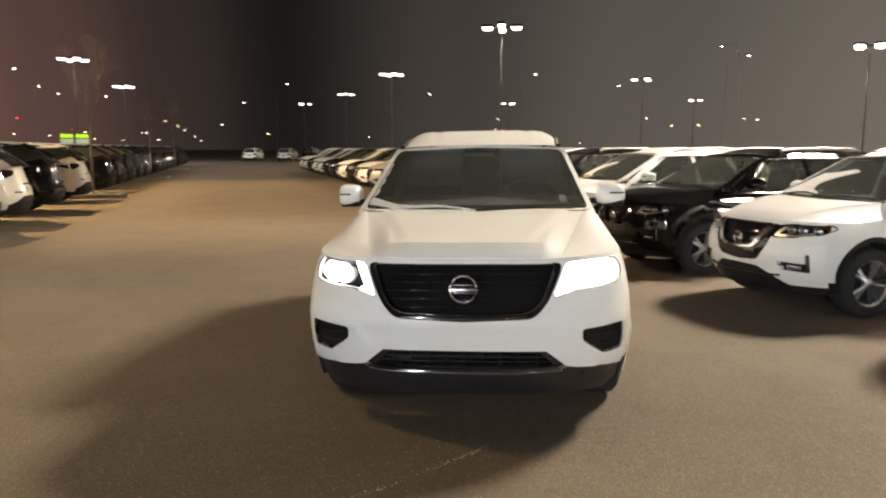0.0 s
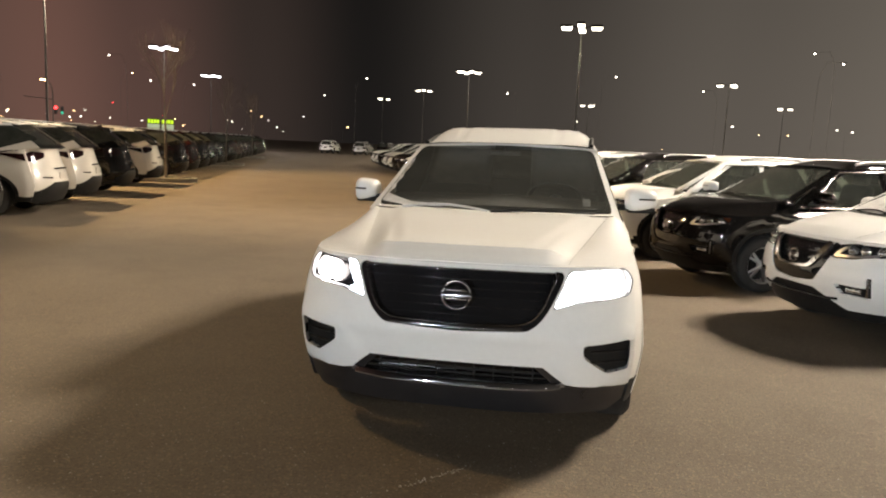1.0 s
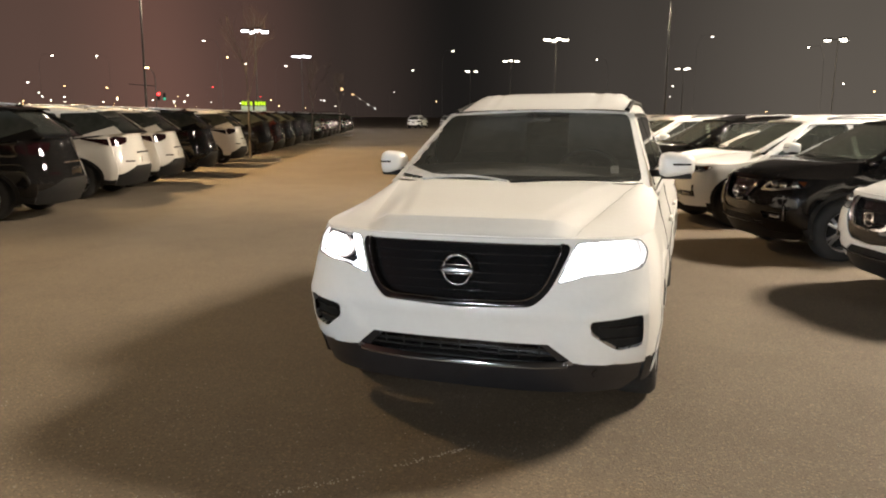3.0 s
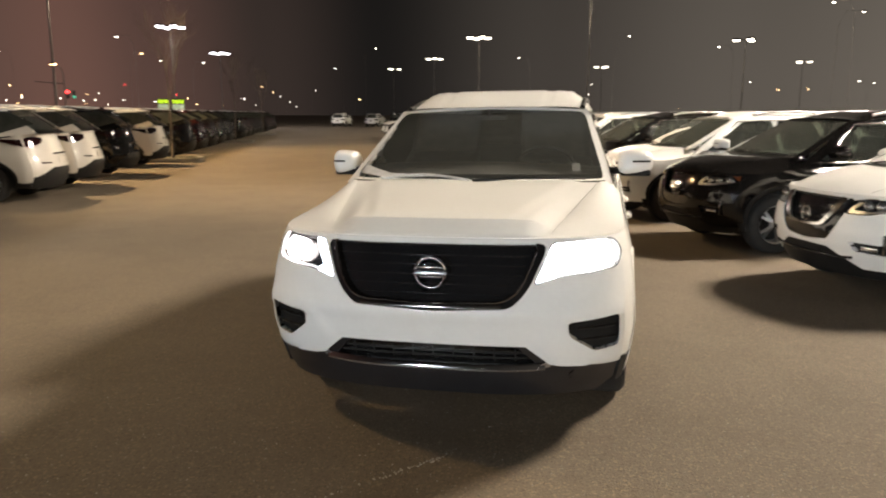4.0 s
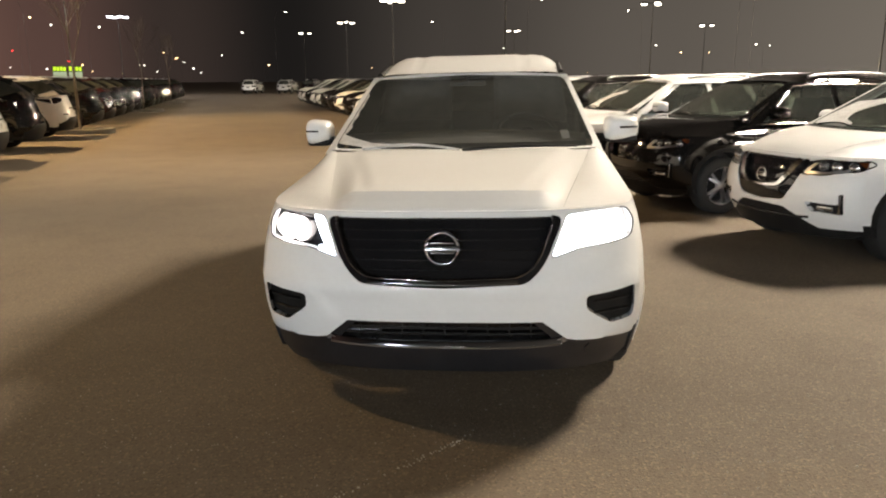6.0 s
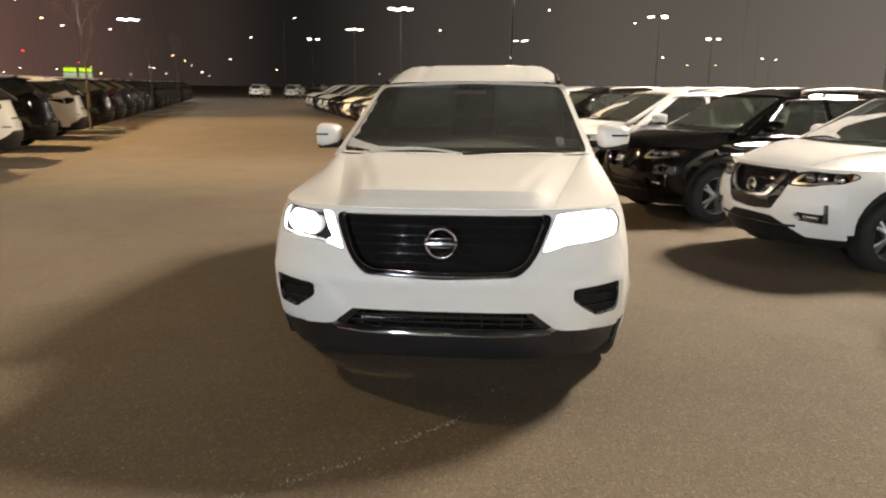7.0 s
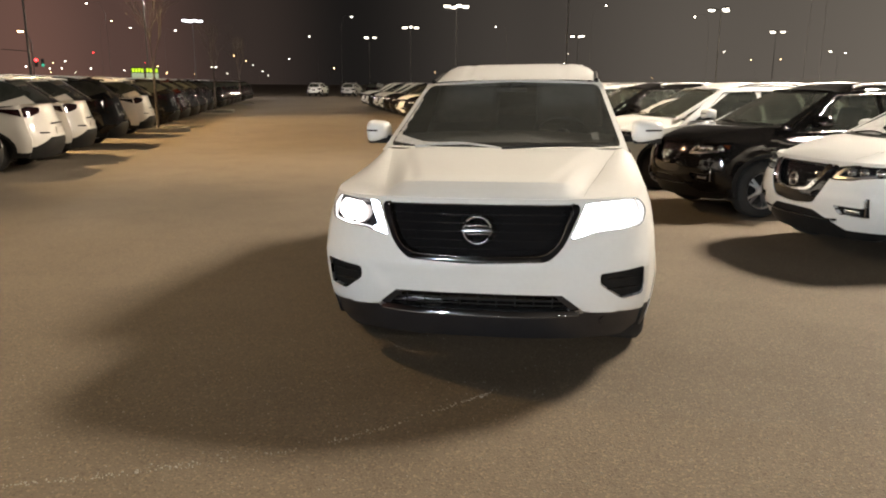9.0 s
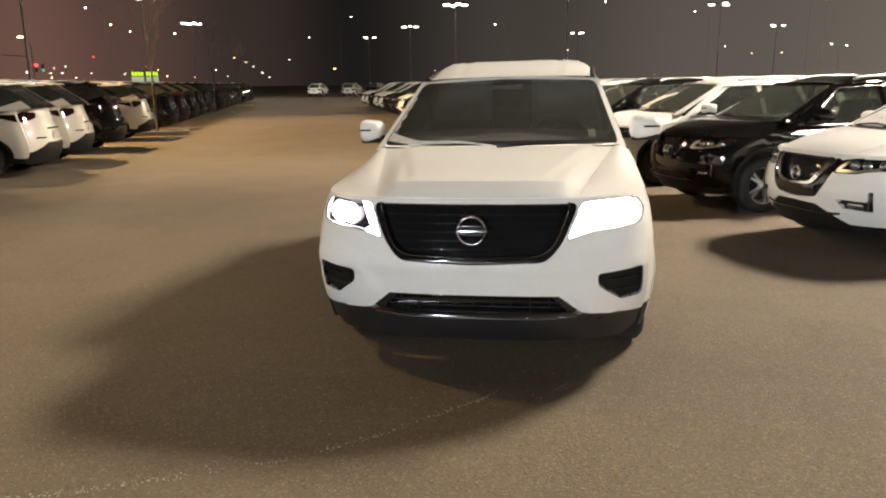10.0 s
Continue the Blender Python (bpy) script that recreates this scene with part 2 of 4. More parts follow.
ASPHALT = material("asphalt", (0.1, 0.09, 0.08), 0.88)


def asphalt_nodes(m):
    n, l = m.node_tree.nodes, m.node_tree.links
    b = n["Principled BSDF"]
    co = n.new("ShaderNodeTexCoord")

    def tex(scale, detail, rough=0.55):
        t = n.new("ShaderNodeTexNoise")
        t.inputs["Scale"].default_value, t.inputs["Detail"].default_value, t.inputs["Roughness"].default_value = scale, detail, rough
        l.new(co.outputs["Object"], t.inputs["Vector"])
        return t.outputs["Fac"]

    def ramp(f, stops):
        r = n.new("ShaderNodeValToRGB")
        for k, (p, c) in enumerate(stops):
            e = r.color_ramp.elements[k] if k < 2 else r.color_ramp.elements.new(p)
            e.position, e.color = p, (*c, 1)
        l.new(f, r.inputs[0])
        return r.outputs[0]

    def mix(kind, f, a, c):
        x = n.new("ShaderNodeMix")
        x.data_type, x.blend_type = "RGBA", kind
        x.inputs[0].default_value = f
        l.new(a, x.inputs[6])
        l.new(c, x.inputs[7])
        return x.outputs[2]

    wide = ramp(tex(0.22, 5), [(0.3, (0.110, 0.085, 0.058)), (0.7, (0.152, 0.119, 0.083))])
    blot = ramp(tex(1.3, 6), [(0.30, (0.86, 0.85, 0.83)), (0.55, (1.0, 1.0, 1.0))])
    v = n.new("ShaderNodeTexVoronoi")
    v.inputs["Scale"].default_value = 105.0
    l.new(co.outputs["Object"], v.inputs["Vector"])
    chips = ramp(v.outputs["Color"], [(0.16, (0.35, 0.34, 0.32)), (0.26, (0.95, 0.95, 0.95)), (0.74, (1.0, 1.0, 1.0)), (0.84, (2.2, 2.1, 1.9))])
    grit = ramp(tex(240, 2), [(0.3, (0.7, 0.7, 0.7)), (0.7, (1.25, 1.25, 1.22))])
    c = mix("MULTIPLY", 1.0, wide, blot)
    c = mix("MULTIPLY", 0.45, c, chips)
    c = mix("MULTIPLY", 0.35, c, grit)
    l.new(c, b.inputs["Base Color"])
    bp = n.new("ShaderNodeBump")
    bp.inputs["Strength"].default_value, bp.inputs["Distance"].default_value = 0.42, 0.005
    l.new(v.outputs["Distance"], bp.inputs["Height"])
    l.new(bp.outputs[0], b.inputs["Normal"])


asphalt_nodes(ASPHALT)


# ---------------------------------------------------------------- mesh helpers
def part(name, bm, mat, parent=None, label="", smooth=True):
    me = bpy.data.meshes.new(name)
    bm.normal_update()
    for f in bm.faces:
        f.smooth = smooth
    bm.to_mesh(me)
    bm.free()
    me.materials.append(mat)
    ob = new(name, me)
    if parent:
        ob.parent = parent
    if label:
        tagged(ob, label)
    return ob


def lerp(a, b, t):
    return a + (b - a) * t


def curve(table, x):
    """Linear steps through a table of pairs."""
    return float(np.interp(x, [p[0] for p in table], [p[1] for p in table]))


def ease(t):
    t = min(1.0, max(0.0, t))
    return t * t * (3 - 2 * t)


def rounded(points, r, n=4):
    """A polygon with its corners rounded off."""
    out = []
    for k in range(len(points)):
        p0, p, p1 = (Vector(points[(k + d) % len(points)]) for d in (-1, 0, 1))
        a, b = p0 - p, p1 - p
        d = min(r, a.length * 0.45, b.length * 0.45)
        q0, q1 = p + a.normalized() * d, p + b.normalized() * d
        for s in range(n + 1):
            t = s / n
            out.append(tuple((q0.lerp(p, t)).lerp(p.lerp(q1, t), t)))
    return out


def mirrored(points):
    return [(-x, z) for x, z in reversed(points)]


def inside(p, poly):
    hit = False
    for (ax, ay), (bx, by) in zip(poly, poly[1:] + poly[:1]):
        if (ay > p[1]) != (by > p[1]) and p[0] < ax + (p[1] - ay) * (bx - ax) / (by - ay):
            hit = not hit
    return hit


def panel(outline, place, step=0.06, holes=(), rim=None):
    """A sheet with a true outline and openings, laid on the surface that place(u, v) gives; rim: how far its edges turn back."""
    bm = bmesh.new()
    bm.faces.new([bm.verts.new((u, v, 0)) for u, v in outline])
    for axis in (0, 1):
        lo, hi = min(p[axis] for p in outline), max(p[axis] for p in outline)
        count = max(1, int((hi - lo) / step))
        for k in range(1, count):
            co, no = [0, 0, 0], [0, 0, 0]
            co[axis], no[axis] = lo + (hi - lo) * k / count, 1
            bmesh.ops.bisect_plane(bm, geom=bm.faces[:] + bm.edges[:] + bm.verts[:], plane_co=co, plane_no=no, dist=1e-5)
    for hole in holes:
        for (ax, ay), (bx, by) in zip(hole, hole[1:] + hole[:1]):
            if abs(ax - bx) + abs(ay - by) > 1e-4:
                lo, hi = (min(ax, bx) - step, min(ay, by) - step), (max(ax, bx) + step, max(ay, by) + step)
                near = [f for f in bm.faces if any(lo[0] <= v.co.x <= hi[0] and lo[1] <= v.co.y <= hi[1] for v in f.verts)]
                geom = list({v for f in near for v in f.verts}) + list({e for f in near for e in f.edges}) + near
                bmesh.ops.bisect_plane(bm, geom=geom, plane_co=(ax, ay, 0), plane_no=(by - ay, ax - bx, 0), dist=1e-5)
        gone = [f for f in bm.faces if inside(f.calc_center_median()[:2], hole)]
        bmesh.ops.delete(bm, geom=gone, context="FACES")
    for v in bm.verts:
        v.co = place(v.co.x, v.co.y)
    if rim:
        edges = [e for e in bm.edges if e.is_boundary]
        for e in edges:
            e.smooth = False
        made = bmesh.ops.extrude_edge_only(bm, edges=edges)["geom"]
        bmesh.ops.translate(bm, verts=[g for g in made if isinstance(g, bmesh.types.BMVert)], vec=rim)
    bmesh.ops.recalc_face_normals(bm, faces=bm.faces[:])
    return bm


def patch(nu, nv, f):
    """A grid of quads over f(u, v), u and v from 0 to 1."""
    bm = bmesh.new()
    vs = [[bm.verts.new(f(i / nu, j / nv)) for j in range(nv + 1)] for i in range(nu + 1)]
    for i in range(nu):
        for j in range(nv):
            bm.faces.new((vs[i][j], vs[i + 1][j], vs[i + 1][j + 1], vs[i][j + 1]))
    return bm


def box(bm, centre, size, bevel=0.0, turn=None):
    m = Matrix.Translation(centre) @ (turn or Matrix.Identity(4)) @ Matrix.Diagonal((*size, 1))
    made = bmesh.ops.create_cube(bm, size=1, matrix=m)["verts"]
    if bevel:
        edges = list({e for v in made for e in v.link_edges})
        bmesh.ops.bevel(bm, geom=edges, offset=bevel, segments=2, affect="EDGES", profile=0.6)
    return bm


def tube(bm, points, radius, sides=8, tip=None):
    """A round bar along points; tip: the radius at its end."""
    tip = radius if tip is None else tip
    rings, pts = [], [Vector(p) for p in points]
    for k, p in enumerate(pts):
        way = (pts[min(k + 1, len(pts) - 1)] - pts[max(k - 1, 0)]).normalized()
        side = way.cross(Vector((0, 0, 1)) if abs(way.z) < 0.9 else Vector((1, 0, 0))).normalized()
        up = side.cross(way)
        r = lerp(radius, tip, k / max(1, len(pts) - 1))
        rings.append([bm.verts.new(p + (side * math.cos(a) + up * math.sin(a)) * r) for a in (2 * math.pi * s / sides for s in range(sides))])
    for a, b in zip(rings, rings[1:]):
        for s in range(sides):
            bm.faces.new((a[s], a[(s + 1) % sides], b[(s + 1) % sides], b[s]))
    for ring in (rings[0], rings[-1]):
        bm.faces.new(ring)
    return bm


def turned(profile, sides=28, axis_x=True):
    """A body of revolution: profile of (radius, along); the axis is x."""
    bm = bmesh.new()
    rings = []
    for s in range(sides):
        a = 2 * math.pi * s / sides
        rings.append([bm.verts.new((h, r * math.cos(a), r * math.sin(a))) for r, h in profile])
    for a, b in zip(rings, rings[1:] + rings[:1]):
        for k in range(len(profile) - 1):
            bm.faces.new((a[k], a[k + 1], b[k + 1], b[k]))
    bmesh.ops.recalc_face_normals(bm, faces=bm.faces[:])
    return bm


# ---------------------------------------------------------------- vehicles
LARGE = dict(  # seven-seat family SUV
    W=1.0, D=0.42, L=5.04, lead=1.035, hood=0.60, chin=0.235,
    prof=[(0.2, 0.16), (0.25, 0.11), (0.41, 0.075), (0.52, 0.048), (0.625, 0.030), (0.655, 0.014), (0.69, 0.014), (0.73, 0.034), (0.85, 0.07), (1.0, 0.13), (1.05, 0.15)],
    rear=[(0.2, 0.14), (0.4, 0.02), (0.6, 0.0), (0.9, 0.06), (1.15, 0.14), (1.3, 0.2)],
    tuck=[(0.2, 0.93), (0.32, 0.965), (0.42, 0.985), (0.56, 1.0), (0.8, 0.992), (0.95, 0.972), (1.05, 0.94), (1.2, 0.91)],
    top=[(0.4, 1.035), (0.8, 1.075), (1.35, 1.13), (3.0, 1.16), (4.7, 1.19)],
    wy=1.165, wz=1.232, wrun=1.93, wbow=0.19, wb=0.828, wt=0.668, zt=1.668, rise=0.143, boxy=9, hoodrear=0.80,
    roof_end=4.55, tail_z=1.14, tail_y=4.86, belt=0.908, lean=0.395, arch=[0.97, 3.87], wheel=0.375, sill=0.40,
    grille=[(0.600, 1.012), (0.498, 0.815), (0.452, 0.752), (0.395, 0.706), (0.0, 0.689)],
    mouth=[(0.556, 1.012), (0.462, 0.822), (0.418, 0.768), (0.350, 0.736), (0.0, 0.724)],
    lamp=[(0.614, 1.012), (0.93, 1.022), (0.955, 0.965), (0.925, 0.885), (0.80, 0.872), (0.66, 0.862), (0.514, 0.818)],
    white_low=[(0.0, 0.512), (0.475, 0.512), (0.602, 0.412), (0.95, 0.388)],
    fog=[(0.925, 0.666), (0.680, 0.642), (0.682, 0.570), (0.812, 0.480), (0.925, 0.494)],
)
SMALL = dict(  # compact crossover
    W=0.92, D=0.40, point=0.10, L=4.66, lead=0.965, hood=0.52, chin=0.24,
    prof=[(0.2, 0.2), (0.26, 0.14), (0.4, 0.07), (0.52, 0.03), (0.62, 0.015), (0.75, 0.03), (0.88, 0.08), (0.97, 0.14)],
    rear=[(0.2, 0.14), (0.35, 0.04), (0.5, 0.0), (0.65, 0.01), (0.9, 0.09), (1.1, 0.16), (1.3, 0.2)],
    tuck=[(0.2, 0.92), (0.32, 0.96), (0.42, 0.985), (0.56, 1.0), (0.75, 0.992), (0.88, 0.972), (0.98, 0.94), (1.2, 0.91)],
    top=[(0.4, 0.965), (0.8, 0.960), (1.25, 1.03), (3.0, 1.09), (4.3, 1.14)],
    wy=1.02, wz=1.15, wrun=2.02, wbow=0.19, wb=0.735, wt=0.59, zt=1.585, rise=0.10, hoodrear=0.73,
    roof_end=4.05, tail_z=1.07, tail_y=4.46, belt=0.83, lean=0.46, arch=[0.92, 3.62], wheel=0.355, sill=0.37,
    grille=[(0.485, 0.93), (0.39, 0.70), (0.29, 0.55), (0.0, 0.525)],
    mouth=[(0.42, 0.925), (0.325, 0.765), (0.235, 0.670), (0.0, 0.652)],
    lamp=[(0.44, 0.905), (0.60, 0.935), (0.875, 0.935), (0.90, 0.905), (0.84, 0.85), (0.62, 0.805), (0.46, 0.80), (0.40, 0.815)],
    white_low=[(0.0, 0.490), (0.28, 0.485), (0.44, 0.41), (0.60, 0.325), (0.874, 0.325)],
    fog=[(0.785, 0.655), (0.75, 0.65), (0.75, 0.555), (0.50, 0.565), (0.55, 0.48), (0.785, 0.465)],
)

# taller crossover with a floating roof and a stepped tail
TALL = dict(SMALL, zt=1.69, rise=0.10, tail_z=1.27, roof_end=3.92, tail_y=4.47, floating=True, lift=0.225,
            top=[(0.4, 0.965), (0.8, 1.0), (1.25, 1.06), (3.0, 1.10), (3.6, 1.14), (4.3, 1.235)],
            rear=[(0.2, 0.16), (0.35, 0.05), (0.5, 0.0), (0.66, 0.0), (0.76, 0.05), (0.95, 0.10), (1.1, 0.16), (1.3, 0.2)])


def wheel_at(root, x, y, r, width, turn=0.0):
    side = 1 if x > 0 else -1
    hub = new("wheel")
    hub.parent = root
    hub.matrix_basis = pose(x, y, r, 0, 0, turn)
    w = width / 2
    tyre = turned([(r * 0.66, -w), (r * 0.90, -w), (r * 0.985, -w * 0.75), (r, -w * 0.4), (r, w * 0.4), (r * 0.985, w * 0.75), (r * 0.90, w), (r * 0.66, w)], 36)
    part("tyre", tyre, RUBBER, hub)
    rim = turned([(r * 0.67, w * 0.9 * side), (r * 0.64, w * 0.96 * side), (r * 0.60, w * 0.7 * side), (r * 0.58, -w * 0.5 * side)], 36)
    for k in range(5):
        a = 2 * math.pi * k / 5
        for d in (-0.16, 0.16):
            p0 = (w * 0.62 * side, r * 0.10 * math.cos(a), r * 0.10 * math.sin(a))
            p1 = (w * 0.72 * side, r * 0.63 * math.cos(a + d), r * 0.63 * math.sin(a + d))
            tube(rim, [p0, p1], 0.024, 6, 0.017)
    part("rim", rim, ALLOY, hub)
    cap = turned([(0.001, w * 0.80 * side), (r * 0.13, w * 0.78 * side), (r * 0.16, w * 0.6 * side), (r * 0.16, w * 0.3 * side)], 16)
    part("hub_cap", cap, ALLOY, hub)
    disc = turned([(r * 0.58, -w * 0.3 * side), (0.001, -w * 0.3 * side)], 24)
    part("brake_disc", disc, PLASTIC, hub)


def build_suv(name, s, paint, lit=False, label="", category="car", group=""):
    root = tagged(new(name), label, category, group)
    W, D, L, lead = s["W"], s["D"], s["L"], s["lead"]
    tuck = lambda z: curve(s["tuck"], z)
    prof = lambda z: curve(s["prof"], z)
    spread = (-0.13, -0.09, -0.05, -0.02, 0.02, 0.05, 0.09, 0.13) if s.get("floating") else (-0.05, -0.02, 0.02, 0.05)
    back = lambda z: sum(curve(s["rear"], z + d) for d in spread) / len(spread)
    round_end = lambda u: D * (1 - math.sqrt(max(0.0, 1 - min(1.0, abs(u) / W) ** 3)))
    nose = lambda u: round_end(u) + s.get("point", 0.0) * (u / W) ** 2
    across_nose = np.linspace(0.0, 1.0, 80)
    along_nose = [nose(W * g) for g in across_nose]
    zt, E = s["zt"], 0.95 * W

    def cheek(u, z):
        """The bumper's outer cheeks stand proud of its middle along a slanting crease."""
        if not lit or z > 0.80 or z < 0.40:
            return 0.0
        return 0.016 * ease((abs(u) - curve(((0.40, 0.62), (0.52, 0.50), (0.64, 0.60), (0.80, 0.72)), z)) / 0.035) * ease((0.80 - z) / 0.10)

    def front(off=0.0):
        return lambda u, z: (u * tuck(z), prof(z) + nose(u) - off - cheek(u, z), z)

    def tail(off=0.0):
        return lambda u, z: (u * tuck(z), L - back(z) - round_end(u) - (0.15 if s.get("floating") else 0.05) * (u / W) ** 2 + off, z)

    def half(y, z):
        g = float(np.interp(y - prof(z), along_nose, across_nose))
        d = L - back(z) - y
        if d < D:
            g = min(g, max(0.0, 1 - (1 - max(0.0, d) / D) ** 2) ** (1 / 3))
        return W * tuck(z) * g

    edge, edge_rear = nose(E), round_end(E)

    def flank(sign, off=0.0):
        def f(q, z):
            y = q
            if q < 0.9:
                y += (prof(z) + edge - 0.4) * (1 - (q - 0.4) / 0.5)
            if q > L - 0.9:
                y -= (back(z) + edge_rear - 0.4) * (1 - (L - 0.4 - q) / 0.5)
            crease = 0.012 * math.exp(-((z - 0.86) / 0.05) ** 2) - 0.014 * math.exp(-((z - 0.62) / 0.1) ** 2) if 0.9 < q < L - 0.9 else 0.0
            return (sign * (half(y, z) + off + crease), y, z)
        return f

    belt_z = lambda y: curve(s["top"], y)
    cabin = lambda y, z: s["belt"] - (z - 1.13) * s["lean"] - 0.05 * ease((y - 3.2) / 1.6)
    screen = lambda x, z: s["wy"] + (z - s["wz"]) * s["wrun"] + s["wbow"] * (x / 0.8) ** 2

    # ---- front face
    low = s["white_low"]
    outline = [(-x, z) for x, z in reversed(low[1:])] + low + [(E, 0.8), (E, lead), (s["hood"], lead), (0.2, lead), (-0.2, lead), (-s["hood"], lead), (-E, lead), (-E, 0.8)]
    g = s["grille"]
    grille = rounded([(-x, z) for x, z in g[:-1]] + [g[-1]] + [p for p in reversed(g[:-1])], 0.05, 3)
    lamps = [rounded(s["lamp"], 0.03, 3), rounded(mirrored(s["lamp"]), 0.03, 3)]
    fogs = [rounded(s["fog"], 0.02, 2), rounded(mirrored(s["fog"]), 0.02, 2)]
    part("front_bumper", panel(outline, front(), 0.03, [grille, *lamps, *fogs], (0, 0.05, 0)), paint, root)
    skirt = [(-E, 0.40), (-E, 0.30), (-0.86 * W, s["chin"]), (-0.3, s["chin"] - 0.01), (0.3, s["chin"] - 0.01), (0.86 * W, s["chin"]), (E, 0.30), (E, 0.40), (0.6, 0.40), (0.5, 0.56), (-0.5, 0.56), (-0.6, 0.40)]
    intake = rounded([(-0.40 * W, 0.535), (-0.535 * W, 0.412), (0.535 * W, 0.412), (0.40 * W, 0.535)], 0.02, 2)
    low_skirt = [p if abs(p[0]) > 0.55 else (p[0], min(p[1], low[1][1] + 0.012)) for p in skirt]
    valance = part("lower_valance", panel(low_skirt, front(-0.012), 0.07, [intake] if lit else [], (0, 0.06, 0)), SATIN if lit else PLASTIC, root, "black lower bumper")
    if lit:
        for k in range(3):
            z = 0.436 + 0.031 * k
            bm = tube(bmesh.new(), [(u * tuck(z), prof(z) + nose(u) + 0.035, z) for u in np.linspace(-0.50, 0.50, 13)], 0.006, 6)
            part("intake_slat", bm, GLOSS if k == 2 else PLASTIC, valance)
        for u in np.linspace(-0.42, 0.42, 9):
            bm = tube(bmesh.new(), [(u, prof(z) + nose(u) + 0.04, z) for z in (0.414, 0.53)], 0.005, 6)
            part("intake_slat", bm, PLASTIC, valance)
        bm = patch(2, 2, lambda u, v: (lerp(-0.56, 0.56, u), 0.19, lerp(0.40, 0.55, v)))
        part("intake_backing", bm, GLOSS, valance)
    # bright strip above the chin
    def band(line, tall, low, high):
        """A polished moulding along a line of the front, its face swelling from low to high degrees of upward tilt."""
        def f(u, v):
            k = u * (len(line) - 1)
            i = min(int(k), len(line) - 2)
            w, z = lerp(line[i][0], line[i + 1][0], k - i), lerp(line[i][1], line[i + 1][1], k - i)
            x, y, z = front(0.012)(w, z)
            rise = tall * v
            lean = math.tan(math.radians(lerp(low, high, v * 0.5))) * rise
            return (x, y + lean, z + rise - tall / 2)
        bm = patch(72, 8, f)
        rim = [e for e in bm.edges if e.is_boundary]
        made = bmesh.ops.extrude_edge_only(bm, edges=rim)["geom"]
        bmesh.ops.translate(bm, verts=[g for g in made if isinstance(g, bmesh.types.BMVert)], vec=(0, 0.02, 0))
        bmesh.ops.recalc_face_normals(bm, faces=bm.faces[:])
        for e in rim:
            e.smooth = False
        return bm

    if lit:
        bm = band([(u * W, 0.389 + 0.016 * (abs(u) / 0.58) ** 4) for u in np.linspace(-0.58, 0.58, 25)], 0.034, 6, 26)
    else:
        bm = tube(bmesh.new(), [front(0.006)(u * W, 0.405 + 0.016 * (abs(u) / 0.58) ** 4) for u in np.linspace(-0.58, 0.58, 25)], 0.012, 10)
    part("chin_strip", bm, GLINT if lit else GLOSS, valance, "thin bright trim strip")

    if lit:
        for d in (1, -1):
            end = [(d * 0.535, 0.388), (d * 0.605, 0.402), (d * 0.585, 0.425), (d * 0.555, 0.412)]
            part("strip_end", panel(end, front(0.004), 0.05, rim=(0, 0.012, 0)), ALLOY, valance)

    # ---- grille: recessed backing, bars, frame, emblem
    frame_holder = part("grille", panel(grille, front(-0.045), 0.06, rim=(0, 0.02, 0)), GLOSS, root, "glossy black grille with fine bars")
    zs = [p[1] for p in grille]
    count = 7 if lit else 5
    for k in range(count):
        z = lerp(min(zs) + 0.03, max(zs) - 0.02, k / (count - 1))
        xs = [a[0] + (z - a[1]) * (b[0] - a[0]) / (b[1] - a[1]) for a, b in zip(grille, grille[1:] + grille[:1]) if (a[1] > z) != (b[1] > z)]
        if len(xs) >= 2:
            bm = tube(bmesh.new(), [(u * tuck(z), prof(z) + nose(u) + 0.030, z) for u in np.linspace(min(xs) + 0.01, max(xs) - 0.01, 13)], 0.005 if lit else 0.007, 6)
            part("grille_bar", bm, GLOSS, frame_holder)
    # bright frame along the sides and foot of the grille
    def u_shape(pts):
        line = [(-p[0], p[1]) for p in pts[:-1]] + [pts[-1]] + [p for p in reversed(pts[:-1])]
        line = rounded(line + [(0.0, 2.0)], 0.05, 4)
        return [p for p in line if p[1] < max(q[1] for q in pts) + 0.001]

    foot, mouth = u_shape(g), u_shape(s["mouth"])
    part("grille_surround", panel(foot + mouth[::-1], front(-0.004 if lit else -0.010), 0.05, rim=(0, 0.03, 0)), GLOSS, frame_holder, "glossy black grille surround")
    bm = bmesh.new()
    if lit:
        tube(bm, [front(0.004)(u, z) for u, z in mouth], 0.007, 8)
    else:  # a broad bright V, thickest along its arms
        inner = [(u * 0.86, 0.028 + 0.972 * z + 0.010) for u, z in mouth]
        bm.free()
        bm = panel(mouth + inner[::-1], front(0.012), 0.05, rim=(0, 0.025, 0))
    part("grille_frame", bm, DARK_CHROME if lit or paint is BLACK else CHROME, frame_holder, "glossy grille frame" if lit else "bright metal grille frame")
    if lit:
        part("grille_sill", band([(u, 0.714 + 0.008 * (u / 0.36) ** 2) for u in np.linspace(-0.36, 0.36, 15)], 0.022, 4, 26), GLINT, frame_holder, "polished lower grille edge")
    zc = lerp(min(zs), max(zs), 0.56)
    r = 0.077 if lit else 0.062
    bm = bmesh.new()
    yc = prof(zc) - 0.004
    tube(bm, [(r * math.cos(a), yc, zc + r * math.sin(a)) for a in np.linspace(0, 2 * math.pi, 29)], 0.008, 8)
    box(bm, (0, yc - 0.004, zc), (2.2 * r, 0.016, 0.34 * r), 0.005, pose(0, 0, 0, -13))
    for d in (-1, 1):
        box(bm, (0, yc + 0.006, zc + d * r * 0.3), (1.5 * r, 0.008, 0.1 * r), 0.002)
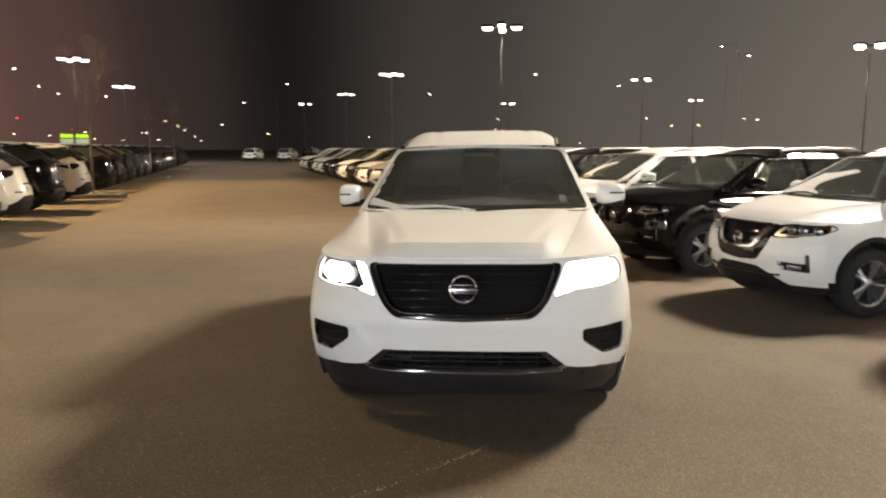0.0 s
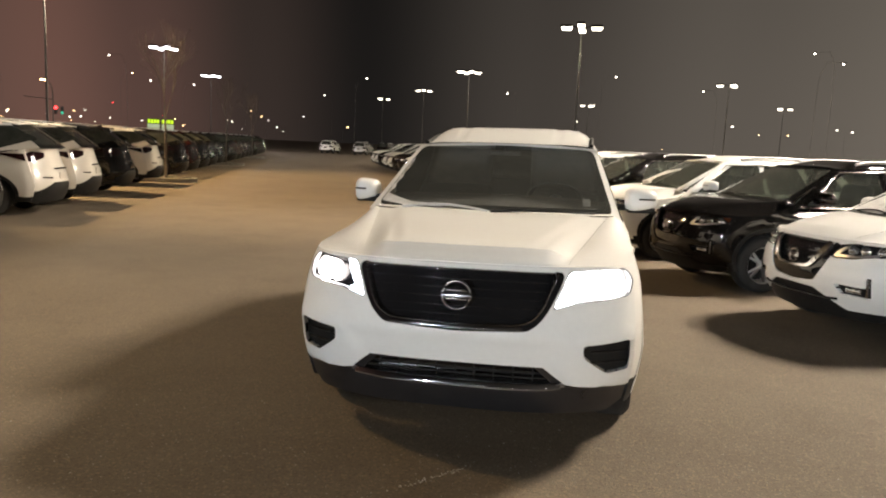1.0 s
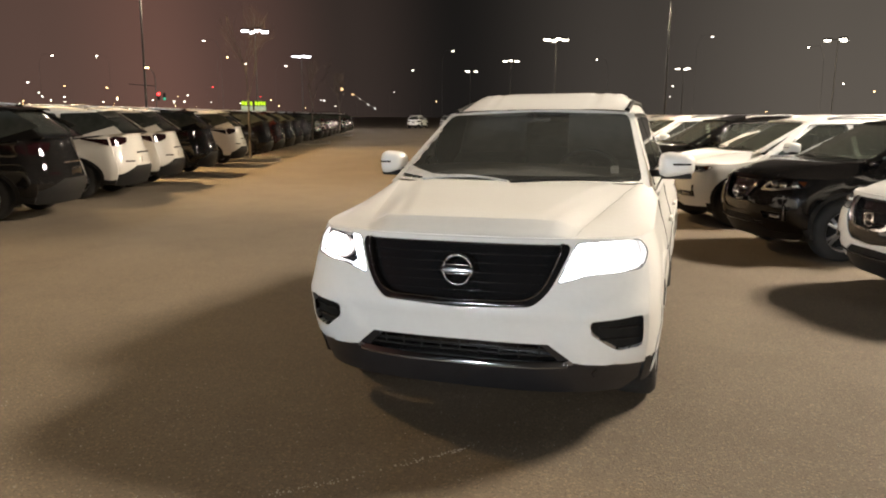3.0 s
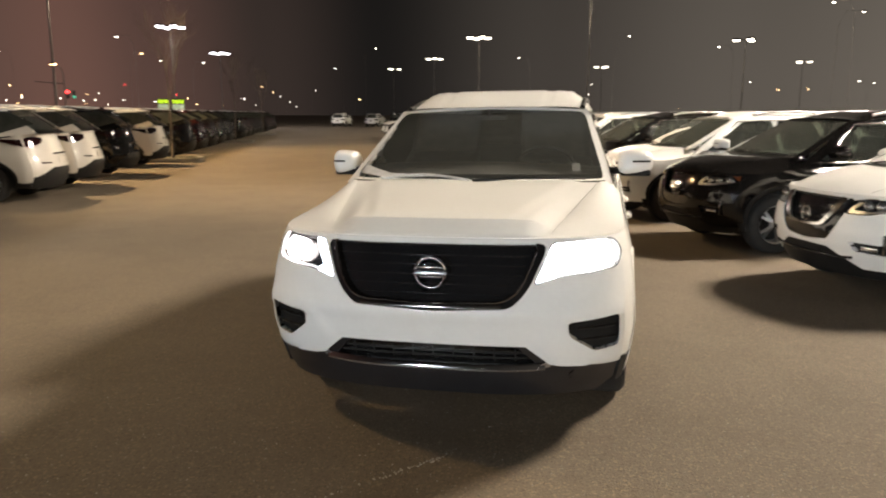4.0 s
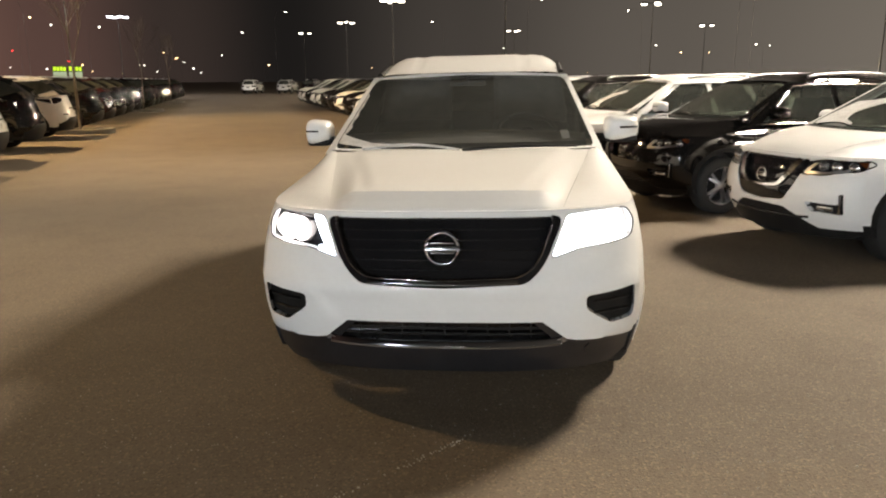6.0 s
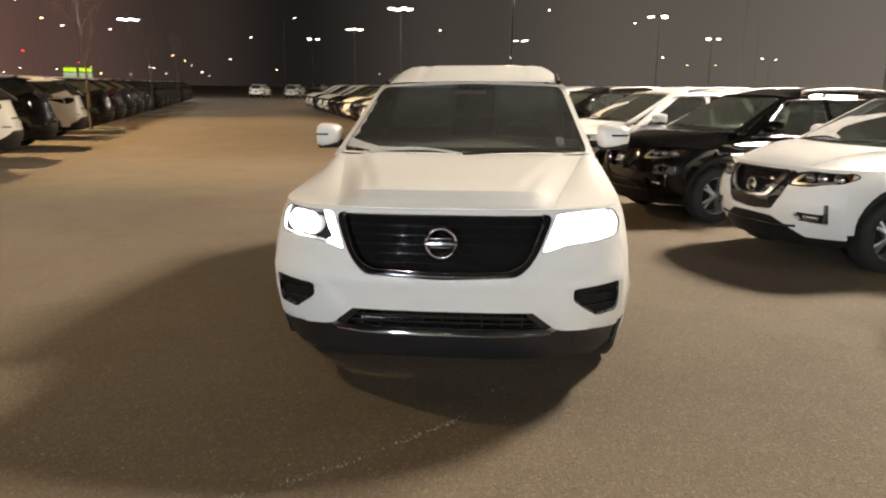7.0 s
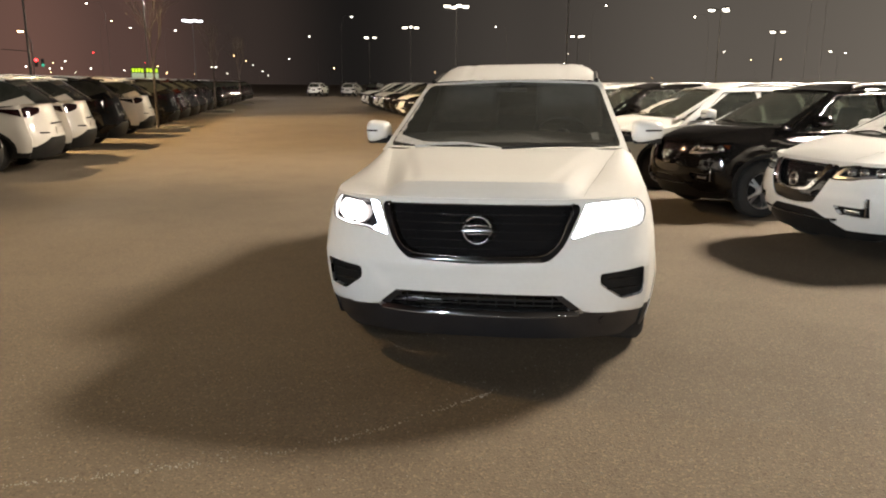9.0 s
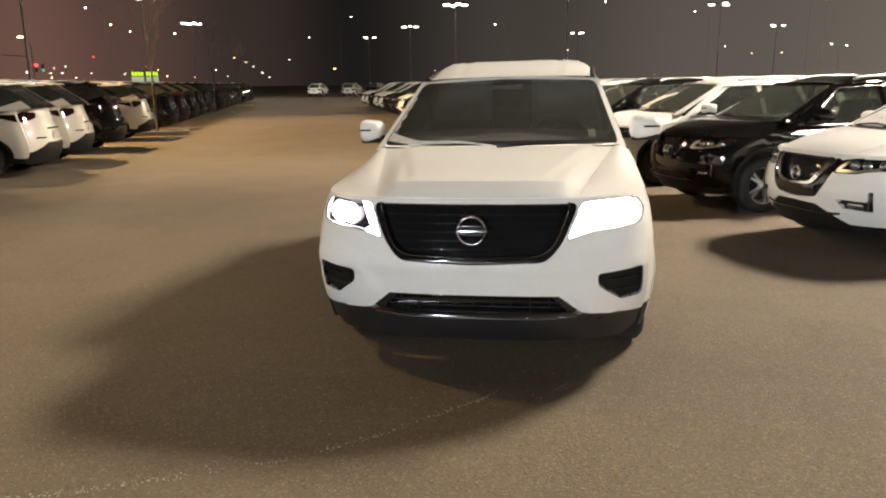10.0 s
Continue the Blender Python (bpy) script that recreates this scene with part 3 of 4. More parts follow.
    part("emblem", bm, POLISHED if lit else CHROME, frame_holder, "round chrome emblem with a crossbar")

    # ---- headlamps
    for sign, poly in zip((1, -1), lamps):
        house = part("headlamp", panel(poly, front(-0.06), 0.07, rim=(0, 0.03, 0)), GLOSS, root)
        rim_bm = bmesh.new()
        tube(rim_bm, [front(-0.002)(u, z) for u, z in poly + poly[:1]], 0.0035 if lit else 0.007, 6)
        part("lamp_bezel", rim_bm, GLOSS, house)
        us = [abs(p[0]) for p in poly]
        lo, hi = min(us), max(us)
        for at in (0.52, 0.70) if lit else (0.36, 0.56, 0.78):
            u = lerp(lo, hi, at) * sign
            z = 0.935 if lit else 0.877
            x, y, _ = front(-0.03)(u, z)
            rr = (0.058 if lit else 0.044)
            bm = turned([(0.001, 0.03), (rr * 0.5, 0.026), (rr * 0.85, 0.01), (rr, -0.008), (rr * 1.08, -0.012)], 20)
            bmesh.ops.transform(bm, matrix=Matrix.Translation((x, y - 0.006, z)) @ pose(0, 0, 0, 0, 0, -90 + sign * 22), verts=bm.verts[:])
            part("projector", bm, (BEAM if sign > 0 else BEAM_SIDE) if lit else BOWL, house)
        if lit:
            if sign > 0:
                inner = [(lerp(p[0], 0.74, 0.05), lerp(p[1], 0.93, 0.05)) for p in poly]
            else:
                inner = rounded([(-0.715, 0.985), (-0.89, 0.998), (-0.925, 0.955), (-0.90, 0.905), (-0.76, 0.900)], 0.035, 3)
            part("reflector", panel(inner, front(-0.045), 0.06), BEAM if sign > 0 else BEAM_SIDE, house, "lit headlamp reflector")
            drl = [(0.624, 1.004), (0.676, 1.006), (0.592, 0.876), (0.622, 0.866), (0.622, 0.850), (0.526, 0.832)]
            drl = drl if sign > 0 else mirrored(drl)
            part("running_light", panel(drl, front(-0.012), 0.04, rim=(0, 0.03, 0)), DAYLIGHT, house, "lit white running light")
        else:
            drl = [(0.425, 0.818), (0.505, 0.902), (0.545, 0.908), (0.480, 0.832), (0.62, 0.830), (0.82, 0.872), (0.82, 0.852), (0.62, 0.811), (0.46, 0.806)]
            drl = drl if sign > 0 else mirrored(drl)
            part("running_light", panel(drl, front(-0.02), 0.05, rim=(0, 0.02, 0)), ALLOY, house)
            tip = [(0.80, 0.928), (0.872, 0.93), (0.893, 0.905), (0.85, 0.88)]
            tip = tip if sign > 0 else mirrored(tip)
            part("indicator", panel(tip, front(-0.02), 0.05, rim=(0, 0.02, 0)), AMBER, house, "amber indicator")
        # fog lamp pocket
        fog = fogs[0 if sign > 0 else 1]
        pocket = part("fog_lamp_pocket", panel(fog, front(-0.05), 0.06, rim=(0, -0.04, 0)), PLASTIC, root)
        if not lit:
            u, z = sign * 0.65, 0.515
            x, y, _ = front(-0.03)(u, z)
            bm = box(bmesh.new(), (x, y, z), (0.15, 0.03, 0.045), 0.012, pose(0, 0, 0, 0, 0, sign * 18))
            part("fog_lamp", bm, BOWL, pocket)
            bm = box(bmesh.new(), (sign * 0.765, front()(sign * 0.765, 0.56)[1] - 0.002, 0.56), (0.02, 0.02, 0.17), 0.006)
            part("pocket_trim", bm, DARK_CHROME, pocket)
        else:
            for z in (0.54, 0.60):
                bm = tube(bmesh.new(), [front(-0.028)(sign * u, z) for u in (0.72, 0.8, 0.9)], 0.006, 6)
                part("pocket_rib", bm, PLASTIC, pocket)

    # ---- bonnet and wings
    hw = s["hood"]
    rear_z = s["wz"] - 0.006

    def bonnet(u, v):
        w = 2 * v - 1
        x0, x1 = hw * w * tuck(lead), s["hoodrear"] * w
        y0 = prof(lead) + nose(hw * w)
        y1 = s["wy"] + 0.02 + s["wbow"] * (x1 / 0.8) ** 2
        if lit:  # a steep band above the grille, then a nearly level top
            knee = lerp(0.40, 0.16, ease((abs(w) - 0.76) / 0.24))
            rise = (rear_z - lead) * (knee * u / 0.12 if u < 0.12 else knee + (1 - knee) * (u - 0.12) / 0.88)
            bulge = 0.012 * ease((0.90 - 0.22 * (1 - u) - abs(w)) / 0.14) * ease((u - 0.04) * 5) * (1 - 0.5 * ease((u - 0.8) / 0.2))
        else:
            rise = (rear_z - lead) * (1 - (1 - u) ** 2)
            bulge = 0.0
        droop = 0.0 if lit else 0.022 * (1 - w * w) * ease(u * 5) * ease((1 - u) * 2)
        return (lerp(x0, x1, u), lerp(y0, y1, u), lead + rise + bulge + droop - 0.012 * (1 - ease(u * 10)))

    across, fold = (80, 3) if lit else (40, 5)
    bm = patch(25, across, bonnet)
    bm.verts.index_update()
    first = fold * (across + 1)
    for e in bm.edges:  # the fold above the grille
        if all(first + 3 <= v.index <= first + across - 3 for v in e.verts):
            e.smooth = False
    lip = prof(lead) + nose(hw) + 0.02
    edges = [e for e in bm.edges if e.is_boundary and all(v.co.y < lip and v.co.z < lead + 0.01 for v in e.verts)]
    made = bmesh.ops.extrude_edge_only(bm, edges=edges)["geom"]
    bmesh.ops.translate(bm, verts=[v for v in made if isinstance(v, bmesh.types.BMVert)], vec=(0, 0.004, -0.02))
    part("bonnet", bm, paint, root)
    for sign in (1, -1):
        def wing(u, v):
            a = bonnet(u, 1.0)
            yb = lerp(prof(lead) + nose(E), 1.42, u)
            b = (half(yb, belt_z(yb)) if u > 0.03 else E * tuck(lead), yb, belt_z(yb) if u > 0.03 else lead)
            bulge = (0.020 if lit else 0.008) * math.sin(math.pi * v) * ease(u * 3)
            y = lerp(a[1], b[1], v)
            if u == 0:
                y = prof(lead) + nose(lerp(hw, E, v))
            return (sign * (lerp(a[0], b[0], v) + 0.0005), y, lerp(a[2], b[2], v ** (1.5 if lit else 0.9)) + bulge - 0.001)
        part("wing", patch(16, 8, wing), paint, root)

    # ---- sides with wheel arches, sill cladding
    sill = s["sill"]
    tops = [(q, belt_z(q)) for q in np.linspace(L - 0.4, 0.4, 16)]
    arches = []
    for wy in s["arch"]:
        rr = s["wheel"] + 0.055
        arches.append([(wy + rr * math.cos(a), s["wheel"] + 0.01 + rr * math.sin(a)) for a in np.linspace(-0.5, math.pi + 0.5, 20)])
    for sign in (1, -1):
        body = part("body_side", panel([(0.4, sill), (L - 0.4, sill)] + tops, flank(sign), 0.055, arches, (-sign * 0.03, 0, 0)), paint, root)
        lower = part("sill_cladding", panel([(0.4, 0.27), (1.0, 0.23), (L - 1.0, 0.23), (L - 0.4, 0.30), (L - 0.4, sill + 0.01), (0.4, sill + 0.01)], flank(sign, 0.006), 0.15, arches, (-sign * 0.04, 0, 0)), PLASTIC, root)
        for wy in s["arch"]:
            rr = s["wheel"] + 0.055
            ring = [(wy + (rr + d) * math.cos(a), s["wheel"] + 0.01 + (rr + d) * math.sin(a)) for d, span in ((0.0, np.linspace(-0.2, math.pi + 0.2, 18)), (0.05, np.linspace(math.pi + 0.2, -0.2, 18))) for a in span]
            part("arch_trim", panel(ring, flank(sign, 0.008), 0.2, rim=(-sign * 0.05, 0, 0)), PLASTIC if not lit else paint, body)
        # handles and door joints
        for y in (1.95, 2.95):
            x, _, z = flank(sign, 0.02)(y, 0.93)
            part("door_handle", box(bmesh.new(), (x, y, z), (0.03, 0.17, 0.03), 0.01), paint, body)
            xj = [flank(sign, 0.001)(y - 0.62, zz) for zz in np.linspace(0.45, belt_z(y) - 0.02, 8)]
            bm = bmesh.new()
            tube(bm, xj, 0.004, 4)
            part("door_joint", bm, PLASTIC, body)

    # ---- cabin
    wb, wt, wz = s["wb"], s["wt"], s["wz"]
    foot_z = wz - 0.008 if lit else wz + 0.010  # where the glass meets the cowl
    pane = rounded([(-wb, foot_z), (0, foot_z - 0.005), (wb, foot_z), (wt, zt - 0.012), (0, zt + 0.01), (-wt, zt - 0.012)], 0.05, 3)
    roof_half = lambda y: cabin(y, zt)
    edge_x = wb + (0.047 if lit else 0.075)
    surround = [(-edge_x, wz - 0.03), (edge_x, wz - 0.03), (roof_half(2.0), zt), (wt * 0.5, zt + 0.022), (-wt * 0.5, zt + 0.022), (-roof_half(2.0), zt)]
    place = lambda off: lambda x, z: (x, screen(x, z) - off, z)
    part("pillar_frame", panel(surround, place(0.0), 0.09, [pane], (0, 0.05, -0.01)), paint, root)
    if lit:
        glass = part("windscreen", panel(pane, place(-0.004), 0.12), GLASS, root, "clear windscreen with wipers parked")
        glass.visible_shadow = False
    else:
        glass = part("windscreen", panel(pane, place(0.002), 0.12), PANE, root, "tinted windscreen reflecting the lot lamps")
        glass.visible_shadow = False
    band = [(-wb, foot_z - 0.022), (wb, foot_z - 0.022), (wb, foot_z), (-wb, foot_z)]
    part("cowl", panel(band, place(0.012), 0.1, rim=(0, 0.05, -0.02)), PLASTIC, root)
    for x0, x1, k in ((-0.74 * wb, 0.0, 0), (0.02 * wb, 0.86 * wb, 1)):
        bm = bmesh.new()
        path = [(lerp(x0, x1, t), foot_z + 0.012 + 0.026 * math.sin(math.pi * t) * (1 - k * 0.6)) for t in np.linspace(0, 1, 10)]
        tube(bm, [place(0.025)(x, z) for x, z in path], 0.012 if lit else 0.008, 6, 0.007)
        part("wiper", bm, FROST if lit and k == 0 else PLASTIC, glass)

    yr, yt, tz = s["roof_end"], s["tail_y"], s["tail_z"]

    def roof(u, v):
        w = 2 * v - 1
        y0 = screen(roof_half(2.0) * w, zt)
        y = lerp(y0, yr, u)
        x = roof_half(y) * w
        shape = ease(min(1, u * (4.2 if lit else 3.2))) * (1 - 0.75 * ease((u - 0.55) / 0.45))
        lip = 0.022 * (1 - abs(w)) if u < 0.02 else 0.0
        groove = 0.006 * ease(1.6 - abs(abs(w) - 0.56) / 0.045) * ease((u - 0.02) * 12) if lit else 0.0  # two pressed channels
        return (x, y, zt + (s["rise"] * shape + 0.022 * (1 - u)) * (1 - abs(w) ** s.get("boxy", 7)) + lip * 0.2 - groove)

    bm = patch(20, 80 if lit else 20, roof)
    part("roof", bm, paint, root)
    for sign in (1, -1):
        bm = bmesh.new()
        if lit:
            run = [Vector(roof(lerp(0.16, 0.92, t), 0.5 + sign * 0.38)) + Vector((0, 0, 0.034 * math.sin(math.pi * t) ** 0.5 - 0.034)) for t in np.linspace(0, 1, 12)]
        else:
            run = [(sign * (roof_half(y) - 0.07), y, zt + s["rise"] * 0.62 + 0.045 * math.sin(math.pi * t) ** 0.5) for t, y in ((t, lerp(2.35, yr - 0.25, t)) for t in np.linspace(0, 1, 12))]
        tube(bm, run, 0.019, 8)
        part("roof_rail", bm, ALLOY, root)
        if lit:
            edge_at = lambda t: Vector(roof(t, 0.5 + sign * 0.465)) + Vector((sign * 0.004, -0.01, 0.004))
            part("roof_moulding", tube(bmesh.new(), [edge_at(t) for t in np.linspace(0.02, 0.95, 24)], 0.019, 8), PLASTIC, root, "black roof edge moulding")
        side_poly = [(screen(wb + 0.07, wz - 0.03), belt_z(1.4) - 0.02), (screen(roof_half(2.0), zt), zt), (yr, zt), (yt, tz), (2.5, belt_z(2.5) - 0.02)]
        wall = lambda off: lambda y, z: (sign * (cabin(y, z) + off), y, z)
        y0, y1 = side_poly[0][0], side_poly[1][0]
        bz = belt_z(2.4)
        panes = ([(y0 + 0.30, bz + 0.035), (y1 + 0.12, zt - 0.045), (2.62, zt - 0.03), (2.66, bz + 0.03)],
                 [(2.74, bz + 0.03), (2.70, zt - 0.03), (yr - 0.75, zt - 0.04), (yr - 0.52, bz + 0.05)],
                 [(yr - 0.42, bz + 0.07), (yr - 0.62, zt - 0.045), (yr - 0.12, zt - 0.06), (yt - 0.30, bz + 0.13)])
        if s.get("floating"):
            panes = panes[:2] + ([(yr - 0.55, bz + 0.03), (yr - 0.66, zt - 0.045), (yr + 0.03, zt - 0.02), (yt - 0.06, tz + 0.17), (yt - 0.12, tz + 0.155)],)
        panes = [rounded(pts, 0.05, 3) for pts in panes]
        dark = s.get("floating") or lit
        frame_side = part("cabin_side", panel(side_poly, wall(0.0), 0.15, () if dark else panes, (-sign * 0.03, 0, 0)), paint, root)
        for pts in panes:
            pane_ob = part("side_window", panel(pts, wall(0.006 if dark else 0.001), 0.2, rim=(-sign * 0.012, 0, 0) if dark else None), TINT if dark else PANE, frame_side)
            pane_ob.visible_shadow = bool(dark)
        bm = bmesh.new()
        tube(bm, [wall(0.008)(y, curve(s["top"], 2.4) + 0.018) for y in np.linspace(y0 + 0.2, yt - 0.3, 8)], 0.009, 6)
        part("belt_trim", bm, CHROME, frame_side)
        if not dark:
            arc = [(y0 + 0.42, bz + 0.10), (y1 + 0.02, zt - 0.045), (2.62, zt - 0.022), (yr - 0.75, zt - 0.030), (yr - 0.16, zt - 0.055)]
            part("window_trim", tube(bmesh.new(), [wall(0.006)(y, z) for y, z in arc], 0.009, 6), CHROME, frame_side)
        # door mirror
        mx, my, mz = (s["belt"] + 0.115, y0 + 0.33, wz + 0.085) if lit else (s["belt"] + 0.09, y0 + 0.47, wz + 0.06)
        wide = 0.088 if lit and sign < 0 else 0.115  # that mirror is turned in a little
        mx -= 0.115 - wide
        arm = part("door_mirror", box(bmesh.new(), (sign * (mx - 0.13), my + 0.02, mz - 0.055), (0.20, 0.07, 0.045), 0.015), PLASTIC, root)
        bm = bmesh.new()
        bmesh.ops.create_uvsphere(bm, u_segments=20, v_segments=12, radius=1.0)
        for v in bm.verts:
            c = v.co
            c.x, c.z = math.copysign(abs(c.x) ** 0.55, c.x), math.copysign(abs(c.z) ** 0.6, c.z)
            c.y = min(c.y, 0.45)
            v.co = (sign * (mx + c.x * wide), my + c.y * 0.10 + 0.05 * (c.x * sign + 1) * 0.5, mz + c.z * 0.082 * (1 - 0.12 * c.x * sign))
        part("mirror_cap", bm, paint, arm)
        part("mirror_foot", box(bmesh.new(), (sign * mx, my + 0.012, mz - 0.07), (1.7 * wide, 0.11, 0.04), 0.015), PLASTIC, arm)
        bm = box(bmesh.new(), (sign * (mx + 0.3 * wide), my - 0.090, mz + 0.01), (wide, 0.012, 0.012), 0.004, pose(0, 0, 0, 0, 0, sign * 12))
        part("mirror_indicator", bm, GLOSS, arm)
        bm = patch(4, 4, lambda u, v: (sign * (mx + lerp(-0.78, 0.78, u) * wide), my + 0.075 + 0.025 * u, mz + lerp(-0.06, 0.06, v)))
        part("mirror_glass", bm, CHROME, arm)

    # ---- rear
    edge_z, mid_z, step_u = (0.46, 0.635, 0.44 * W) if s.get("floating") else (sill + 0.20, sill + 0.05, 0.62 * W)
    rear_poly = [(-E, edge_z), (-0.80 * W, edge_z + 0.02), (-step_u, mid_z), (step_u, mid_z), (0.80 * W, edge_z + 0.02), (E, edge_z), (E, tz - 0.09), (0.8 * W, tz + 0.03), (-0.8 * W, tz + 0.03), (-E, tz - 0.09)]
    tailgate = part("tailgate", panel(rear_poly, tail(), 0.07, rim=(0, -0.05, 0)), paint, root)
    low_rear = [(-E, 0.30), (-0.8 * W, 0.25), (0.8 * W, 0.25), (E, 0.30), (E, edge_z + 0.008), (0.80 * W, edge_z + 0.028), (step_u, mid_z + 0.008), (-step_u, mid_z + 0.008), (-0.80 * W, edge_z + 0.028), (-E, edge_z + 0.008)]
    lower = part("rear_bumper", panel(low_rear, tail(-0.006), 0.07, rim=(0, -0.05, 0)), PLASTIC, root, "black plastic lower rear bumper")
    for sign in (1, -1):
        refl = [(sign * 0.58, 0.42), (sign * 0.80, 0.43), (sign * 0.80, 0.455), (sign * 0.58, 0.445)]
        if s.get("floating"):
            refl = [(u - sign * 0.16, z + 0.285) for u, z in refl]
        part("reflector", panel(refl, tail(0.004), 0.1, rim=(0, -0.01, 0)), LENS_RED, lower)
        up = s.get("lift", 0.0)
        lens = rounded([(sign * 0.48 * W, 0.96 + up), (sign * 0.52 * W, 0.87 + up), (sign * 0.80 * W, 0.79 + up), (sign * 0.95 * W, 0.80 + up), (sign * 0.95 * W, 0.985 + up * 0.6), (sign * 0.78 * W, 0.985 + up)], 0.03, 3)
        part("tail_lamp", panel(lens, tail(0.006), 0.07, rim=(0, -0.03, 0)), LENS_RED, root, "dark red tail lamp")
        wrap = rounded([(L - 0.42, 0.80 + up), (L - 0.42, 0.985 + up * 0.8), (L - 1.02, 0.99 + up * 0.8), (L - 0.66, 0.87 + up)], 0.015, 2)
        part("tail_lamp", panel(wrap, flank(sign, 0.008), 0.08, rim=(-sign * 0.02, 0, 0)), LENS_RED, root)
    xh = lambda t: lerp(roof_half(yr), cabin(yt, tz), t)
    hatch = lambda off: lambda u, t: (xh(t) * u, lerp(yr, yt + 0.04, t) - 0.06 * u * u + off, lerp(zt + 0.03 * (1 - u * u), tz, t) + off * 0.5)
    rear_light = rounded([(-0.88, 0.10), (0.88, 0.10), (0.90, 0.86), (0.5, 0.90), (-0.5, 0.90), (-0.90, 0.86)], 0.07, 3)
    gate = part("hatch", panel([(-1, 0), (1, 0), (1, 1.02), (-1, 1.02)], hatch(0.0), 0.12, [rear_light] if lit else [], (0, -0.05, 0)), GLOSS if s.get("floating") else paint, root)
    back_pane = part("rear_window", panel(rear_light, hatch(0.002 if lit else 0.008), 0.12, rim=None if lit else (0, -0.01, 0)), PANE if lit else TINT, gate)
    back_pane.visible_shadow = not lit
    bm = patch(6, 12, lambda u, v: ((2 * v - 1) * (roof_half(yr) - 0.03), yr - 0.12 + 0.30 * u - 0.05 * (2 * v - 1) ** 2, zt + 0.045 - 0.03 * u + 0.02 * (1 - (2 * v - 1) ** 4)))
    made = bmesh.ops.extrude_face_region(bm, geom=bm.faces[:])["geom"]
    bmesh.ops.translate(bm, verts=[v for v in made if isinstance(v, bmesh.types.BMVert)], vec=(0, 0, -0.028))
    bmesh.ops.recalc_face_normals(bm, faces=bm.faces[:])
    part("spoiler", bm, paint, gate)
    bm = box(bmesh.new(), (0, L - back(0.88) + 0.004, 0.885), (0.62, 0.022, 0.03), 0.008)
    part("tailgate_trim", bm, DARK_CHROME if s.get("floating") else CHROME, tailgate)
    bm = box(bmesh.new(), (0, L - back(0.74) + 0.003, 0.74), (0.36, 0.016, 0.16), 0.005)
    part("plate_recess", bm, paint if s.get("floating") else PLASTIC, tailgate)
    if not lit:
        bm = bmesh.new()
        tube(bm, [(0.0, roof(0.9, 0.5)[1], zt + 0.03), (0.0, roof(0.9, 0.5)[1] + 0.05, zt + 0.075), (0.0, roof(0.9, 0.5)[1] + 0.16, zt + 0.085)], 0.035, 8, 0.012)
        part("roof_antenna", bm, paint, root)

    # ---- floor pan, wheels
    bm = box(bmesh.new(), (0, L / 2, 0.5 if lit else 0.58), (1.48 * W * 0.9, L - 1.0, 0.5 if lit else 0.66), 0.05)
    part("floor_pan", bm, RUBBER, root)
    if lit:
        # unseen block under the bonnet, added to stop light leaking through
        part("engine_bay_block", box(bmesh.new(), (0, 0.93, 0.72), (1.28, 0.86, 0.56), 0.06), RUBBER, root)
    for wy in s["arch"]:
        for sign in (1, -1):
            rr = s["wheel"] + 0.053
            arch_at = lambda a, x: (sign * x, wy + rr * math.cos(a), max(0.22, s["wheel"] + 0.01 + rr * math.sin(a)))
            bm = patch(14, 2, lambda u, v: arch_at(lerp(-0.4, math.pi + 0.4, u), lerp(W - 0.04, W - 0.33, v)))
            bm.faces.new([bm.verts.new(arch_at(a, W - 0.33)) for a in np.linspace(-0.4, math.pi + 0.4, 15)])
            part("wheel_liner", bm, RUBBER, root)
            wheel_at(root, sign * (W - 0.145), wy, s["wheel"], 0.235)
    if lit:
        cabin_inside(root, s, wz, zt)
    else:
        plain_inside(root, s, wz, zt)
    return root


def plain_inside(root, s, wz, zt):
    """Dashboard, seats and headliner seen through the windows of a parked crossover."""
    w = s["wb"] - 0.03
    dash = patch(8, 12, lambda u, v: ((2 * v - 1) * w, lerp(1.10, 1.62, u) + 0.16 * (2 * v - 1) ** 2 * (1 - u), wz - 0.02 - 0.04 * ease(u) - 0.30 * ease((u - 0.8) / 0.2)))
    part("dashboard", dash, TRIM, root)
    part("headliner", patch(4, 4, lambda u, v: (lerp(-0.56, 0.56, v), lerp(2.05, s["roof_end"] - 0.15, u), zt - 0.012)), LINER, root)
    for y, xs, wide in ((2.40, (-0.36, 0.36), 0.48), (3.28, (0.0,), 1.16)):
        for x in xs:
            seat = part("seat", box(bmesh.new(), (x, y - 0.16, 0.80), (wide, 0.50, 0.16), 0.05), SEAT, root)
            part("seat_back", box(bmesh.new(), (x, y + 0.14, 1.10), (wide, 0.13, 0.56), 0.05, pose(0, 0, 0, -14)), SEAT, seat)
            bm = bmesh.new()
            for d in ((0.0,) if len(xs) > 1 else (-0.36, 0.36)):
                box(bm, (x + d, y + 0.23, 1.46), (0.26, 0.10, 0.16), 0.04, pose(0, 0, 0, -10))
            part("headrest", bm, SEAT, seat)
    ring = pose(0.36, 1.78, 1.08, 66)
    bm = tube(bmesh.new(), [ring @ Vector((0.18 * math.cos(a), 0.18 * math.sin(a), 0)) for a in np.linspace(0, 2 * math.pi, 19)], 0.015, 6)
    tube(bm, [ring @ Vector((-0.17, 0, 0)), ring @ Vector((0.17, 0, 0))], 0.016, 6)
    part("steering_wheel", bm, TRIM, root)


